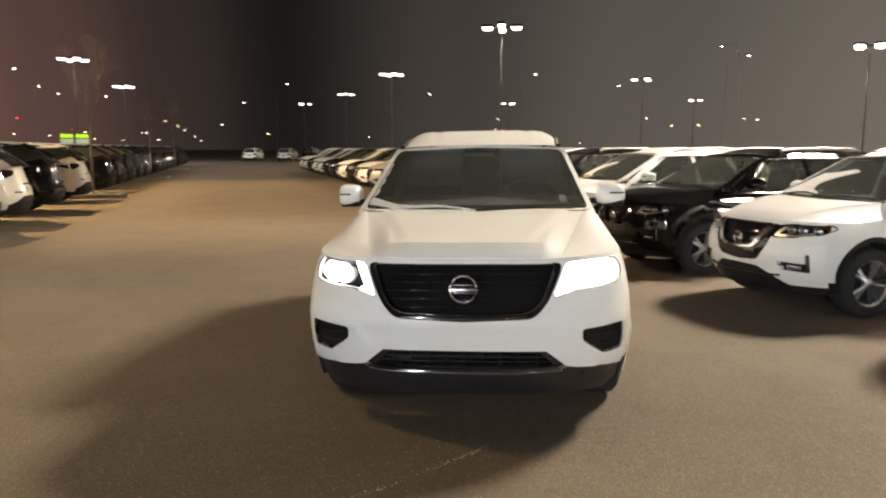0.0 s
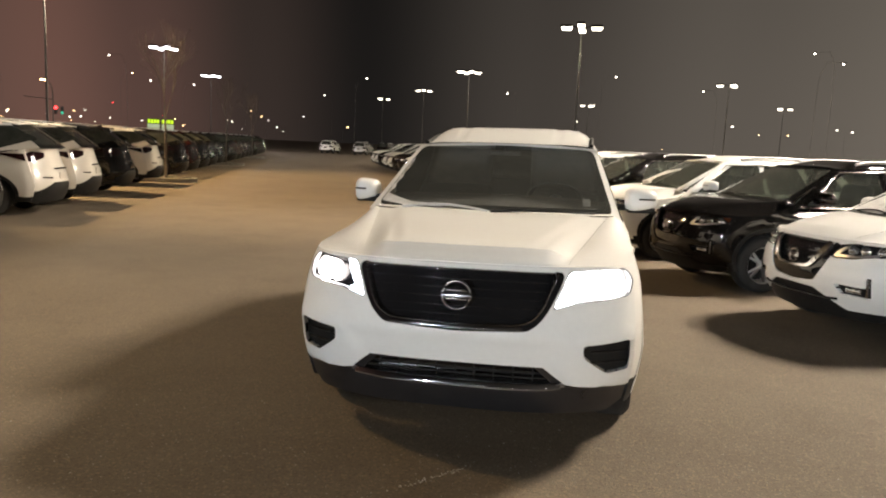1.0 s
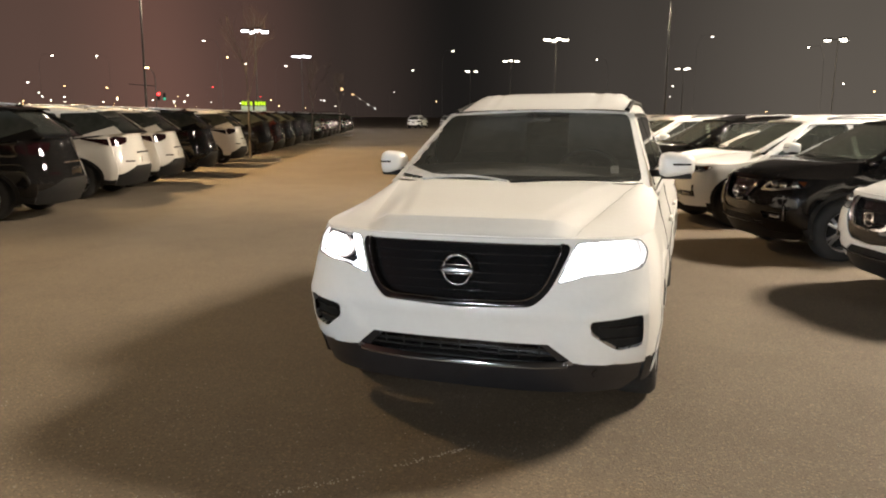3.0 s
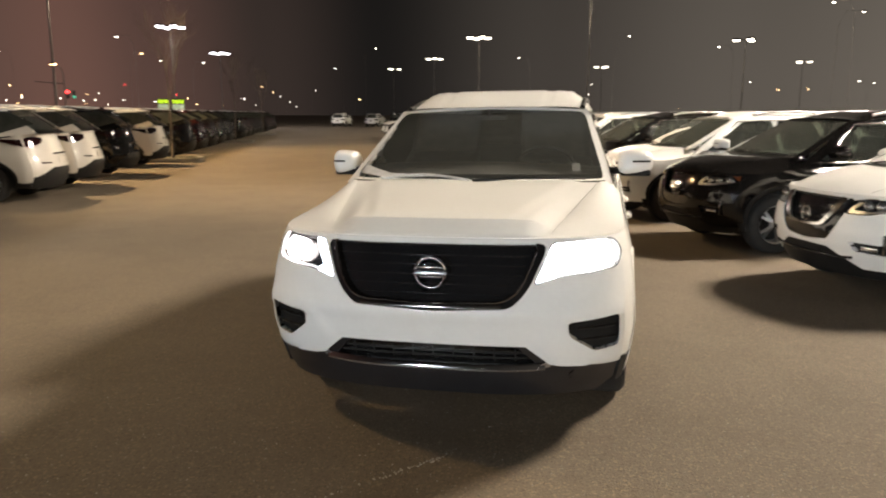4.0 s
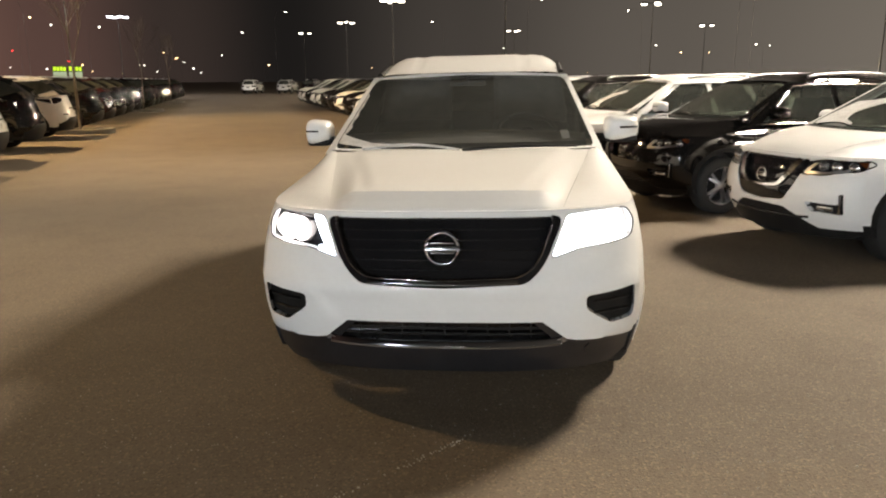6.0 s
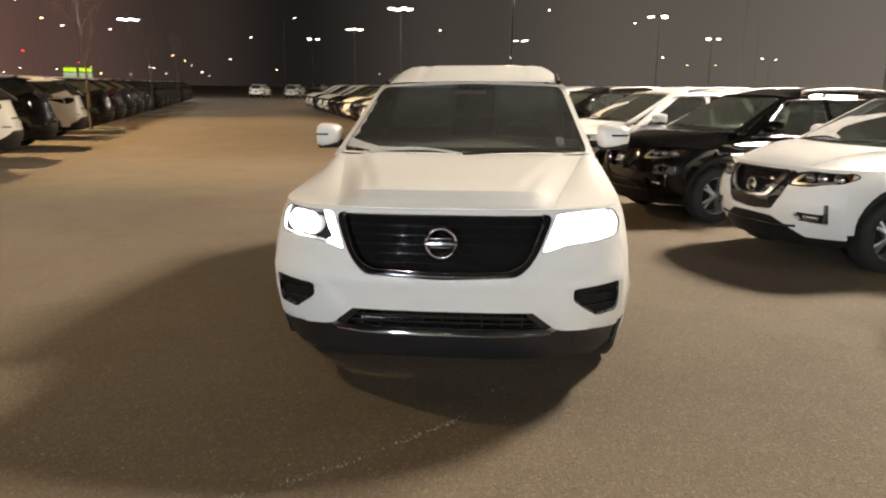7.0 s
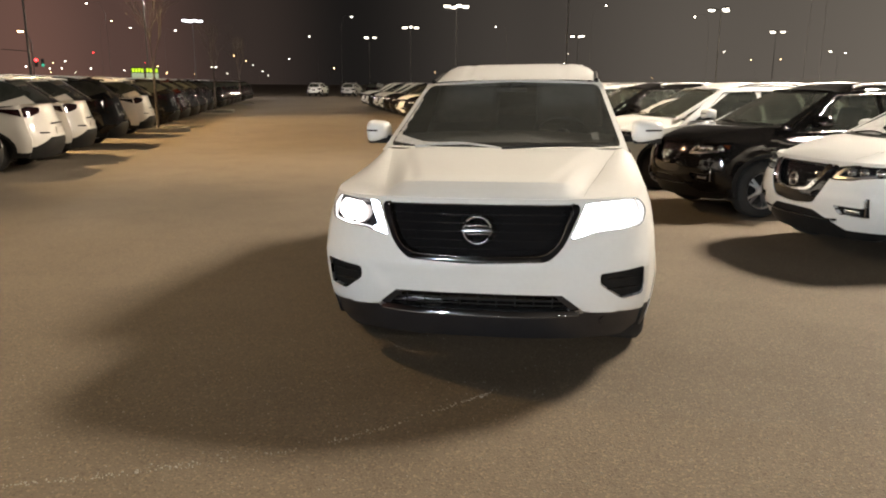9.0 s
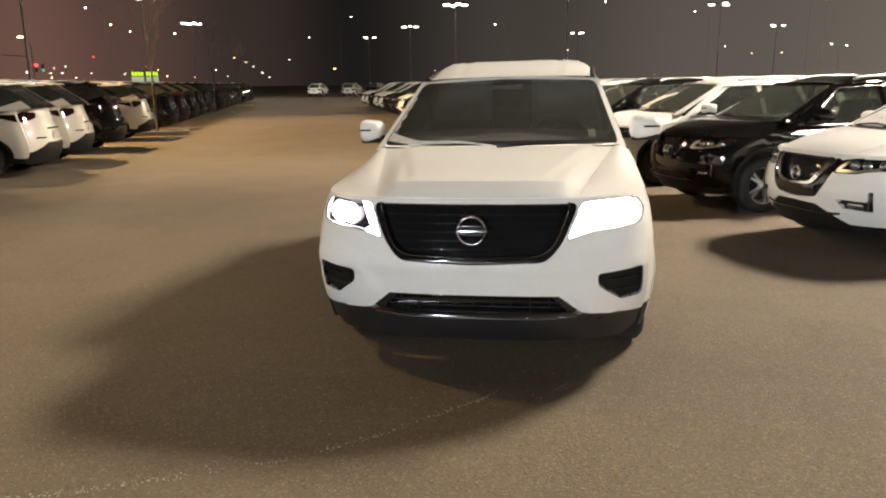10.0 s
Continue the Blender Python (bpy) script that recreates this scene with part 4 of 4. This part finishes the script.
def cabin_inside(root, s, wz, zt):
    """Dashboard, seats, steering wheel and mirror behind the clear windscreen."""
    dash = patch(8, 16, lambda u, v: ((2 * v - 1) * 0.76, lerp(1.36, 1.86, u) + 0.16 * (2 * v - 1) ** 2 * (1 - u), wz - 0.03 - 0.05 * ease(u) - 0.30 * ease((u - 0.8) / 0.2)))
    part("dashboard", dash, TRIM, root)
    bm = patch(6, 6, lambda u, v: (lerp(-0.75, 0.75, v), lerp(2.1, 4.5, u), zt - 0.01))
    part("headliner", bm, SEAT, root)
    for y, xs in ((2.55, (-0.38, 0.38)), (3.45, (-0.42, 0.0, 0.42))):
        for x in xs:
            bm = box(bmesh.new(), (x, y - 0.18, 0.78), (0.50, 0.52, 0.18), 0.06)
            seat = part("seat", bm, SEAT, root)
            bm = box(bmesh.new(), (x, y + 0.15, 1.10), (0.48, 0.14, 0.62), 0.06, pose(0, 0, 0, -14))
            part("seat_back", bm, SEAT, seat)
            bm = box(bmesh.new(), (x, y + 0.25, 1.50), (0.27, 0.10, 0.17), 0.045, pose(0, 0, 0, -10))
            for d in (-0.06, 0.06):
                tube(bm, [(x + d, y + 0.22, 1.36), (x + d, y + 0.24, 1.46)], 0.007, 6)
            part("headrest", bm, SEAT, seat)
    bm = bmesh.new()
    ring = pose(0.38, 2.02, 1.01, 60)
    tube(bm, [ring @ Vector((0.185 * math.cos(a), 0.185 * math.sin(a), 0)) for a in np.linspace(0, 2 * math.pi, 25)], 0.015, 8)
    for a in (0.1, math.pi - 0.1, -math.pi / 2):
        tube(bm, [ring @ Vector((0, 0, 0.02)), ring @ Vector((0.18 * math.cos(a), 0.18 * math.sin(a), 0))], 0.016, 6)
    tube(bm, [ring @ Vector((0, 0, 0.03)), ring @ Vector((0, 0, -0.25))], 0.05, 10)
    part("steering_wheel", bm, TRIM, root)
    bm = box(bmesh.new(), (0.0, 2.0, zt - 0.085), (0.24, 0.03, 0.065), 0.014)
    tube(bm, [(0, 1.99, zt - 0.06), (0, 1.93, zt - 0.005)], 0.012, 6)
    part("rear_view_mirror", bm, TRIM, root)
    side = lambda h: -0.810 + 0.150 * h / 0.41
    white_area = [(side(h) + 0.006, wz + 0.03 + h) for h in np.linspace(0.30, 0.0, 16)]
    white_area += [(-0.62, wz + 0.012), (-0.45, wz + 0.014), (-0.28, wz + 0.020), (-0.40, wz + 0.032), (-0.56, wz + 0.034), (-0.68, wz + 0.056)]
    white_area += [(side(h) + 0.016 + 0.045 * (0.32 - h) * (1.2 + math.sin(h * 90) + 0.6 * math.sin(h * 233)), wz + 0.03 + h) for h in np.linspace(0.05, 0.29, 18)]
    part("white_patch", panel(white_area, lambda x, z: (x, s["wy"] + (z - s["wz"]) * s["wrun"] + s["wbow"] * (x / 0.8) ** 2 - 0.008, z), 0.05), FROST, root, "thin white frost along the glass edge")
    sticker = [(0.625, wz + 0.045), (0.675, wz + 0.045), (0.665, wz + 0.090), (0.615, wz + 0.090)]
    part("windscreen_sticker", panel(sticker, lambda x, z: (x, s["wy"] + (z - s["wz"]) * s["wrun"] + s["wbow"] * (x / 0.8) ** 2 + 0.008, z), 0.1), PAPER, root, "small white paper sticker inside the glass")


# ---------------------------------------------------------------- ground
bm = bmesh.new()
bmesh.ops.create_grid(bm, x_segments=24, y_segments=24, size=700)
ground = part("ground", bm, ASPHALT)
tagged(ground, "worn grey-brown asphalt of the parking lot", "parking lot", kind="structure")

# ---------------------------------------------------------------- the vehicle in the aisle
main_car = build_suv("white_suv", LARGE, WHITE, True, "white family SUV with headlights on standing in the aisle", "car")
main_car.matrix_basis = pose(0, 0, 0, 0, -0.9, 0)  # the pavement falls away a little under its right wheels

# ---------------------------------------------------------------- parked rows
RIGHT_WAY, LEFT_WAY = math.radians(22.0), math.radians(21.0)
kinds = {}
TONES = {"white": WHITE, "pearl white": DIMMED_WHITE, "black": BLACK, "maroon": MAROON, "silver": SILVER}


def parked(tone, spec, m, label, group):
    key = (tone, id(spec))
    if key not in kinds:
        kinds[key] = build_suv("crossover", spec, TONES[tone])
        kinds[key].matrix_basis = m
        ob = kinds[key]
    else:
        ob = copy_thing(kinds[key], m)
    return tagged(ob, label, "car", group)


RIGHT = ["white", "white", "black", "white", "black", "white", "white", "black", "white", "silver", "white", "black", "white", "black", "black", "white", "white", "black", "white", "white"]
for k, tone in enumerate(RIGHT):
    d = 2.64 * (k - 1)
    x, y = 2.62 - math.sin(RIGHT_WAY) * d, 3.98 + math.cos(RIGHT_WAY) * d
    car = parked(tone, SMALL, pose(x, y, 0, 0, 0, -68.0 + (k * 37 % 5 - 2) * 0.5), f"{tone} compact crossover parked nose to the aisle", "cars nosed to the aisle")

    if k in (1, 3):  # a white patch on its windscreen, in the frost material
        patch_of = [(u * (1 - 0.1 * (k == 3)), z) for u, z in ((-0.70, 1.175), (-0.42, 1.168), (-0.12, 1.168), (-0.08, 1.20), (-0.26, 1.235), (-0.30, 1.30), (-0.16, 1.37), (0.02, 1.43), (-0.08, 1.455), (-0.34, 1.41), (-0.52, 1.40), (-0.62, 1.30))]
        white_area = part("white_patch", panel(rounded(patch_of, 0.03, 2), lambda u, z: (u, SMALL["wy"] + (z - SMALL["wz"]) * SMALL["wrun"] + SMALL["wbow"] * (u / 0.8) ** 2 - 0.008, z), 0.06), FROST, car, "irregular white patch on the windscreen")


def left_spot(d, out):
    """A place d metres along the far side of the aisle, out metres into the bays."""
    return (-9.3 - math.sin(LEFT_WAY) * d - math.cos(LEFT_WAY) * out, 8.6 + math.cos(LEFT_WAY) * d - math.sin(LEFT_WAY) * out)


LEFT = [(-6.4, "white"), (-2.75, "black"), (0.5, "white"), (2.75, "white"), (6.0, "black"), (9.8, "white"),
        (14.6, "black"), (17.4, "maroon"), (20.2, "black"), (23.0, "black"), (25.8, "black"), (32.2, "black"), (35.0, "maroon"),
        (37.8, "black"), (40.6, "black"), (43.2, "black"), (49.0, "black"), (51.8, "maroon"), (54.6, "black"), (57.4, "black")]
for n, (d, tone) in enumerate(LEFT):
    x, y = left_spot(d, SMALL["L"])
    # white cars here take the darkened white, as if less lit
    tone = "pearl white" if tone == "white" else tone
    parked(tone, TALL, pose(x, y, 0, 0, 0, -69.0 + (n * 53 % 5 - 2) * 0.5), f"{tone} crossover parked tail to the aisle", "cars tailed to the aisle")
for n, (d, tone) in enumerate(((-6.6, "white"), (-2.3, "white"), (0.6, "white"), (3.5, "black"), (6.4, "white"), (9.3, "white"), (14.6, "black"))):
    x, y = left_spot(d, SMALL["L"] + 1.0)
    parked(tone, SMALL, pose(x, y, 0, 0, 0, 111.0), f"{tone} compact crossover in the second parked row", "cars of the second row")

# two crossovers and a dark one at the far end of the lot
for tone, x, y, turn in (("white", -34.2, 93.5, 184.0), ("silver", -29.0, 92.0, 182.0), ("black", -26.5, 97.0, 170.0)):
    parked(tone, SMALL, pose(x, y, 0, 0, 0, turn), f"{tone} compact crossover parked at the far end", "cars at the far end")


# ---------------------------------------------------------------- lot lamps
def lot_lamp(x, y, glow, heads=4, turn=0.0, height=POLE_Z):
    root = tagged(new("lot_lamp"), "tall steel parking lot lamp with a cluster of lit heads", "lamp post", "parking lot lamps")
    root.matrix_basis = pose(x, y, 0, 0, 0, turn)
    base = turned([(0.001, 0.0), (0.30, 0.0), (0.30, 0.70), (0.26, 0.76), (0.001, 0.76)], 16)
    bmesh.ops.transform(base, matrix=pose(0, 0, 0, 0, -90, 0), verts=base.verts[:])
    part("footing", base, CONCRETE, root)
    part("pole", tube(bmesh.new(), [(0, 0, 0.74), (0, 0, height * 0.5), (0, 0, height - 0.1)], 0.075, 10, 0.04), GALVANISED, root)
    for k in range(heads):
        a = 2 * math.pi * k / heads
        way = Vector((math.cos(a), math.sin(a), 0))
        m = Matrix.Translation(way * 1.05 + Vector((0, 0, height - 0.16))) @ pose(0, 0, 0, 0, 0, math.degrees(a))
        arm = part("arm", tube(bmesh.new(), [(0, 0, height - 0.2), way * 0.8 + Vector((0, 0, height - 0.12))], 0.035, 8), STEEL, root)
        bm = box(bmesh.new(), (0, 0, 0.05), (0.80, 0.55, 0.18), 0.03)
        bmesh.ops.transform(bm, matrix=m, verts=bm.verts[:])
        part("head", bm, STEEL, arm)
        bm = box(bmesh.new(), (0, 0, -0.12), (0.78, 0.50, 0.20), 0.0)
        for v in bm.verts:
            if v.co.z < -0.13:
                v.co.x *= 0.7
                v.co.y *= 0.7
        bmesh.ops.transform(bm, matrix=m, verts=bm.verts[:])
        part("lens", bm, glow, arm, "glowing dropped lens")
    return root


# the two added fill lamps get posts as well
for n, (lx, ly, lz, _, colour, *_) in enumerate(LAMPS):
    lot_lamp(lx, ly, WARM_HEAD if colour[2] < 0.9 else COOL_HEAD, 4, 20 + 23 * n, lz)
for n, (lx, ly, heads) in enumerate(((-40.8, 138.9, 3), (-26.7, 113.7, 3), (-1.0, 139.2, 3), (31.3, 130.8, 3), (-55.1, 97.8, 4), (15.9, 91.0, 3))):
    lot_lamp(lx, ly, COOL_HEAD if n == 4 else WARM_HEAD, heads, 12 + 31 * n)
# the lamps of the lot behind the camera, mirrored in the paint and trim
for n, (lx, ly) in enumerate(((14.0, -66.0), (-8.0, -84.0), (42.0, -92.0), (-54.0, -100.0), (10.0, -126.0), (66.0, -136.0), (-24.0, -150.0), (-4.0, -170.0), (32.0, -112.0), (-38.0, -122.0), (26.0, -160.0), (3.0, -102.0))):
    lot_lamp(lx, ly, BRIGHT_HEAD, 2, 9 + 27 * n)


# ---------------------------------------------------------------- street beyond the lot
def street_lamp(heading, elevation, z, glow, reach=1.6):
    """A lamp seen in a given direction from the aisle, its head z metres high."""
    far = (z - 1.66) / math.tan(math.radians(elevation))
    a = math.radians(heading)
    x, y = 0.7 + far * math.sin(a), -3.6 + far * math.cos(a)
    root = tagged(new("street_lamp"), "distant street lamp with a curved arm and lit head", "street lamp", "street lamps beyond the lot")
    root.matrix_basis = pose(x, y, 0, 0, 0, -heading)
    part("pole", tube(bmesh.new(), [(reach, 0, 0), (reach, 0, z * 0.6), (reach * 0.96, 0, z * 0.9), (reach * 0.7, 0, z + 0.15), (0.25, 0, z + 0.12)], 0.015, 6, 0.011), GALVANISED, root)
    size = min(0.45, 0.0013 * far + 0.08)
    head = part("head", box(bmesh.new(), (0, 0, z + 0.10), (size * 1.2, size * 0.7, 0.10), 0.03), STEEL, root)
    bm = bmesh.new()
    bmesh.ops.create_uvsphere(bm, u_segments=12, v_segments=8, radius=size * 0.5, matrix=Matrix.Translation((0, 0, z)) @ Matrix.Diagonal((1.0, 0.8, 0.55, 1)))
    part("lens", bm, glow, head)
    return root


# heading, elevation in degrees, tone of the light
STREET_WEST = [(-45.5, 3.8, 0), (-42.8, 3.88, 0), (-47.2, 2.01, 0), (-45.0, 1.82, 1), (-42.4, 1.75, 1), (-35.6, 5.15, 0), (-34.1, 4.07, 1), (-32.9, 3.64, 0), (-35.35, 1.95, 2), (-32.05, 1.3, 2),
               (-30.0, 3.55, 0), (-27.6, 1.1, 0), (-26.0, 1.92, 1), (-25.2, 1.56, 1), (-24.7, 1.27, 0), (-23.6, 0.53, 0), (-22.1, 1.73, 0), (-20.6, 3.34, 0), (-30.7, 0.63, 1),
               (-37.8, 1.24, 1), (-37.1, 1.33, 0), (-46.6, 1.33, 0)]
STREET_NORTH = [(-17.5, 4.78, 0), (-6.8, 4.14, 0), (1.2, 5.6, 0), (7.4, 4.7, 0), (-1.4, 2.24, 0), (-1.6, 1.51, 0), (9.6, 2.29, 0), (14.4, 7.3, 0), (16.2, 6.6, 0),
                (11.4, 1.76, 1), (13.3, 1.77, 1), (16.3, 2.23, 0), (17.2, 2.12, 0)]
for n, (h, e, tone) in enumerate(STREET_WEST + STREET_NORTH):
    street_lamp(h, e, 9.0 + (n * 7 % 5) * 0.5 if e > 1.0 else 5.0, (PALE_HEAD, AMBER_HEAD, RED_GLOW)[tone], 1.6 if n % 2 else -1.6)
rng = random.Random(4)
for n in range(34):  # small lights low over the far street
    h = rng.uniform(-48, -24) if n < 28 else rng.uniform(-20, 6)
    street_lamp(h, rng.uniform(0.4, 1.15), rng.uniform(5.0, 7.5), PALE_HEAD if rng.random() < 0.6 else AMBER_HEAD, rng.choice((-1.2, 1.2)))


def at_heading(heading, far):
    a = math.radians(heading)
    return 0.7 + far * math.sin(a), -3.6 + far * math.cos(a)


# traffic signal with a mast arm
sx, sy = at_heading(-39.1, 105)
signal = tagged(new("traffic_signal"), "traffic signal pole with mast arm showing red and green", "traffic light")
signal.matrix_basis = pose(sx, sy, 0, 0, 0, 39.1)
part("pole", tube(bmesh.new(), [(0, 0, 0), (0, 0, 6.2), (-0.2, 0, 7.0), (-0.8, 0, 7.6)], 0.08, 10, 0.05), GALVANISED, signal)
part("mast_arm", tube(bmesh.new(), [(0, 0, 5.2), (-3.2, 0, 5.4)], 0.055, 8, 0.04), GALVANISED, signal)
lamp_head = part("lamp_head", box(bmesh.new(), (-1.0, 0, 7.65), (0.7, 0.4, 0.18), 0.04), STEEL, signal)
part("lens", box(bmesh.new(), (-1.0, 0, 7.52), (0.6, 0.36, 0.16), 0.03), AMBER_HEAD, lamp_head)
for x, z, glow, lit_at in ((0.30, 3.9, RED_GLOW, 0.3), (1.0, 3.9, GREEN_GLOW, -0.3)):
    housing = part("signal_head", box(bmesh.new(), (x, 0, z), (0.34, 0.3, 0.95), 0.04), PLASTIC, signal)
    bm = bmesh.new()
    bmesh.ops.create_uvsphere(bm, u_segments=14, v_segments=8, radius=0.17, matrix=Matrix.Translation((x, -0.16, z + lit_at)))
    part("signal_lens", bm, glow, housing)

# lit roadside board
bx, by = at_heading(-32.3, 75)
board = tagged(new("roadside_sign"), "low roadside sign with two glowing yellow-green panels", "sign")
board.matrix_basis = pose(bx, by, 0, 0, 0, 32.3)
for x in (-0.62, 0.62):
    cabinet = part("sign_panel", box(bmesh.new(), (x, 0, 2.44), (1.14, 0.22, 1.06), 0.03), PLASTIC, board)
    part("upper_face", box(bmesh.new(), (x, -0.115, 2.72), (1.06, 0.02, 0.42), 0.0), PLASTIC, cabinet)
    part("lower_face", box(bmesh.new(), (x, -0.115, 2.22), (1.06, 0.02, 0.50), 0.0), SIGN_PALE, cabinet)
    for k in range(4):
        part("writing_bar", box(bmesh.new(), (x - 0.39 + 0.26 * k, -0.130, 2.72 - 0.02 * (k % 2)), (0.20, 0.012, 0.34), 0.0), SIGN_GLOW, cabinet)
    part("post", tube(bmesh.new(), [(x, 0, 0), (x, 0, 1.95)], 0.08, 8), STEEL, board)


# ---------------------------------------------------------------- planted islands with bare trees
def branch(bm, start, way, length, radius, depth, r):
    bend = Vector((r.uniform(-1, 1), r.uniform(-1, 1), r.uniform(0.0, 0.5))) * 0.16
    mid = start + way * length * 0.5 + bend * length * 0.3
    end = start + (way + bend).normalized() * length
    tube(bm, [start, mid, end], radius, 6 if depth > 2 else 4, radius * 0.62)
    if depth:
        for n in range(3 if depth > 1 else 4):
            side = Vector((r.uniform(-1, 1), r.uniform(-1, 1), r.uniform(0.1, 0.9))).normalized()
            at = start.lerp(end, r.uniform(0.45, 1.0)) if n else end
            branch(bm, at, (way * 0.75 + side * 0.65).normalized(), length * r.uniform(0.55, 0.8), radius * 0.56, depth - 1, r)


def bare_tree(x, y, height, seed, fork):
    r = random.Random(seed)
    root = tagged(new("bare_tree"), "slender leafless tree in a planted island", "tree", "trees in the islands")
    root.matrix_basis = pose(x, y, 0.10, 0, 0, seed * 50)
    bm = bmesh.new()
    h = height * 0.42
    tube(bm, [(0, 0, -0.05), (0.01, 0.0, h * 0.4), (-0.02, 0.02, h)], 0.05, 10, 0.034)
    part("trunk", bm, BARK, root)
    bm = bmesh.new()
    for k in range(fork):
        a = 2 * math.pi * k / fork + r.uniform(-0.4, 0.4)
        branch(bm, Vector((-0.02, 0.02, h - 0.05)), Vector((0.20 * math.cos(a), 0.20 * math.sin(a), 1)).normalized(), height * 0.25, 0.019, 4, r)
    part("crown", bm, BARK, root, "bare upswept branches and twigs")
    return root


def island(k, seed):
    x0, y0 = left_spot(k, -0.72)
    root = tagged(new("planted_island"), "narrow kerbed island of dry grass between parked cars", "traffic island", "islands in the row", "structure")
    root.matrix_basis = pose(x0, y0, 0, 0, 0, 111.0)
    ring = rounded([(-0.62, 0.0), (0.62, 0.0), (0.62, 6.2), (-0.62, 6.2)], 0.5, 6)
    inner = rounded([(-0.47, 0.15), (0.47, 0.15), (0.47, 6.05), (-0.47, 6.05)], 0.38, 6)
    bm = bmesh.new()
    rows = [[bm.verts.new((u, v, z)) for u, v in loop] for loop, z in ((ring, 0.0), (ring, 0.12), ([(u * 0.985, v * 0.996 + 0.01) for u, v in ring], 0.15), (inner, 0.15), (inner, 0.05))]
    n = len(ring)
    for a, b in zip(rows, rows[1:]):
        for s in range(n):
            bm.faces.new((a[s], a[(s + 1) % n], b[(s + 1) % n], b[s]))
    bmesh.ops.recalc_face_normals(bm, faces=bm.faces[:])
    part("kerb", bm, CONCRETE, root, smooth=False)
    part("soil", panel(inner, lambda u, v: (u, v, 0.11 + 0.03 * noise.noise((u * 3, v * 3, seed))), 0.2), SOIL, root)
    for n, out in enumerate((0.3,)):
        tx, ty = left_spot(k, out)
        bare_tree(tx, ty, 5.0, seed + n, 3)


for k, seed in ((11.83, 3), (29.0, 5), (46.1, 8)):
    island(k, seed)

# ---------------------------------------------------------------- worn line and grit on the asphalt
r = random.Random(11)
bm = bmesh.new()
line_y = lambda x: float(np.interp(x, (-2.6, -1.41, -0.71, -0.35, 0.12), (-1.85, -1.32, -0.96, -0.65, -0.11)))
for n in range(620):
    t = r.random()
    keep = 0.5 + 0.5 * noise.noise((t * 11, 0.3, 0)) - 0.25 * t
    if r.random() > keep * 1.1:
        continue
    x = lerp(0.12, -2.6, t)
    c = Vector((x, line_y(x) + r.gauss(0, 0.017), 0))
    s = r.uniform(0.0015, 0.0055)
    pts = [(c.x + s * r.uniform(0.6, 1.2) * math.cos(q), c.y + s * r.uniform(0.6, 1.2) * math.sin(q)) for q in (0, 1.3, 2.4, 3.6, 5.0)]
    top = [bm.verts.new((x, y, 0.004)) for x, y in pts]
    low = [bm.verts.new((x, y, -0.002)) for x, y in pts]
    bm.faces.new(top)
    for i in range(5):
        bm.faces.new((low[i], low[(i + 1) % 5], top[(i + 1) % 5], top[i]))
tagged(part("worn_line", bm, MARKING, smooth=False), "worn white flakes of a painted line on asphalt", "road marking", kind="stuff")

bm = bmesh.new()
for n in range(1900):
    x, y = r.uniform(-3.2, 3.2), 0.9 - 2.8 * r.random() ** 0.6
    s = r.uniform(0.0015, 0.005)
    turn, rise = r.uniform(0, 6.28), r.uniform(0.5, 1.0)
    foot = [bm.verts.new((x + s * r.uniform(0.7, 1.2) * math.cos(turn + q), y + s * r.uniform(0.7, 1.2) * math.sin(turn + q), -0.001)) for q in (0, 1.25, 2.5, 3.75, 5.0)]
    crest = [bm.verts.new((lerp(x, v.co.x, 0.6), lerp(y, v.co.y, 0.6), s * rise)) for v in foot]
    bm.faces.new(crest)
    for i in range(5):
        bm.faces.new((foot[i], foot[(i + 1) % 5], crest[(i + 1) % 5], crest[i]))
tagged(part("loose_grit", bm, GRIT, smooth=False), "loose pale grit scattered over the asphalt", "gravel", kind="stuff")
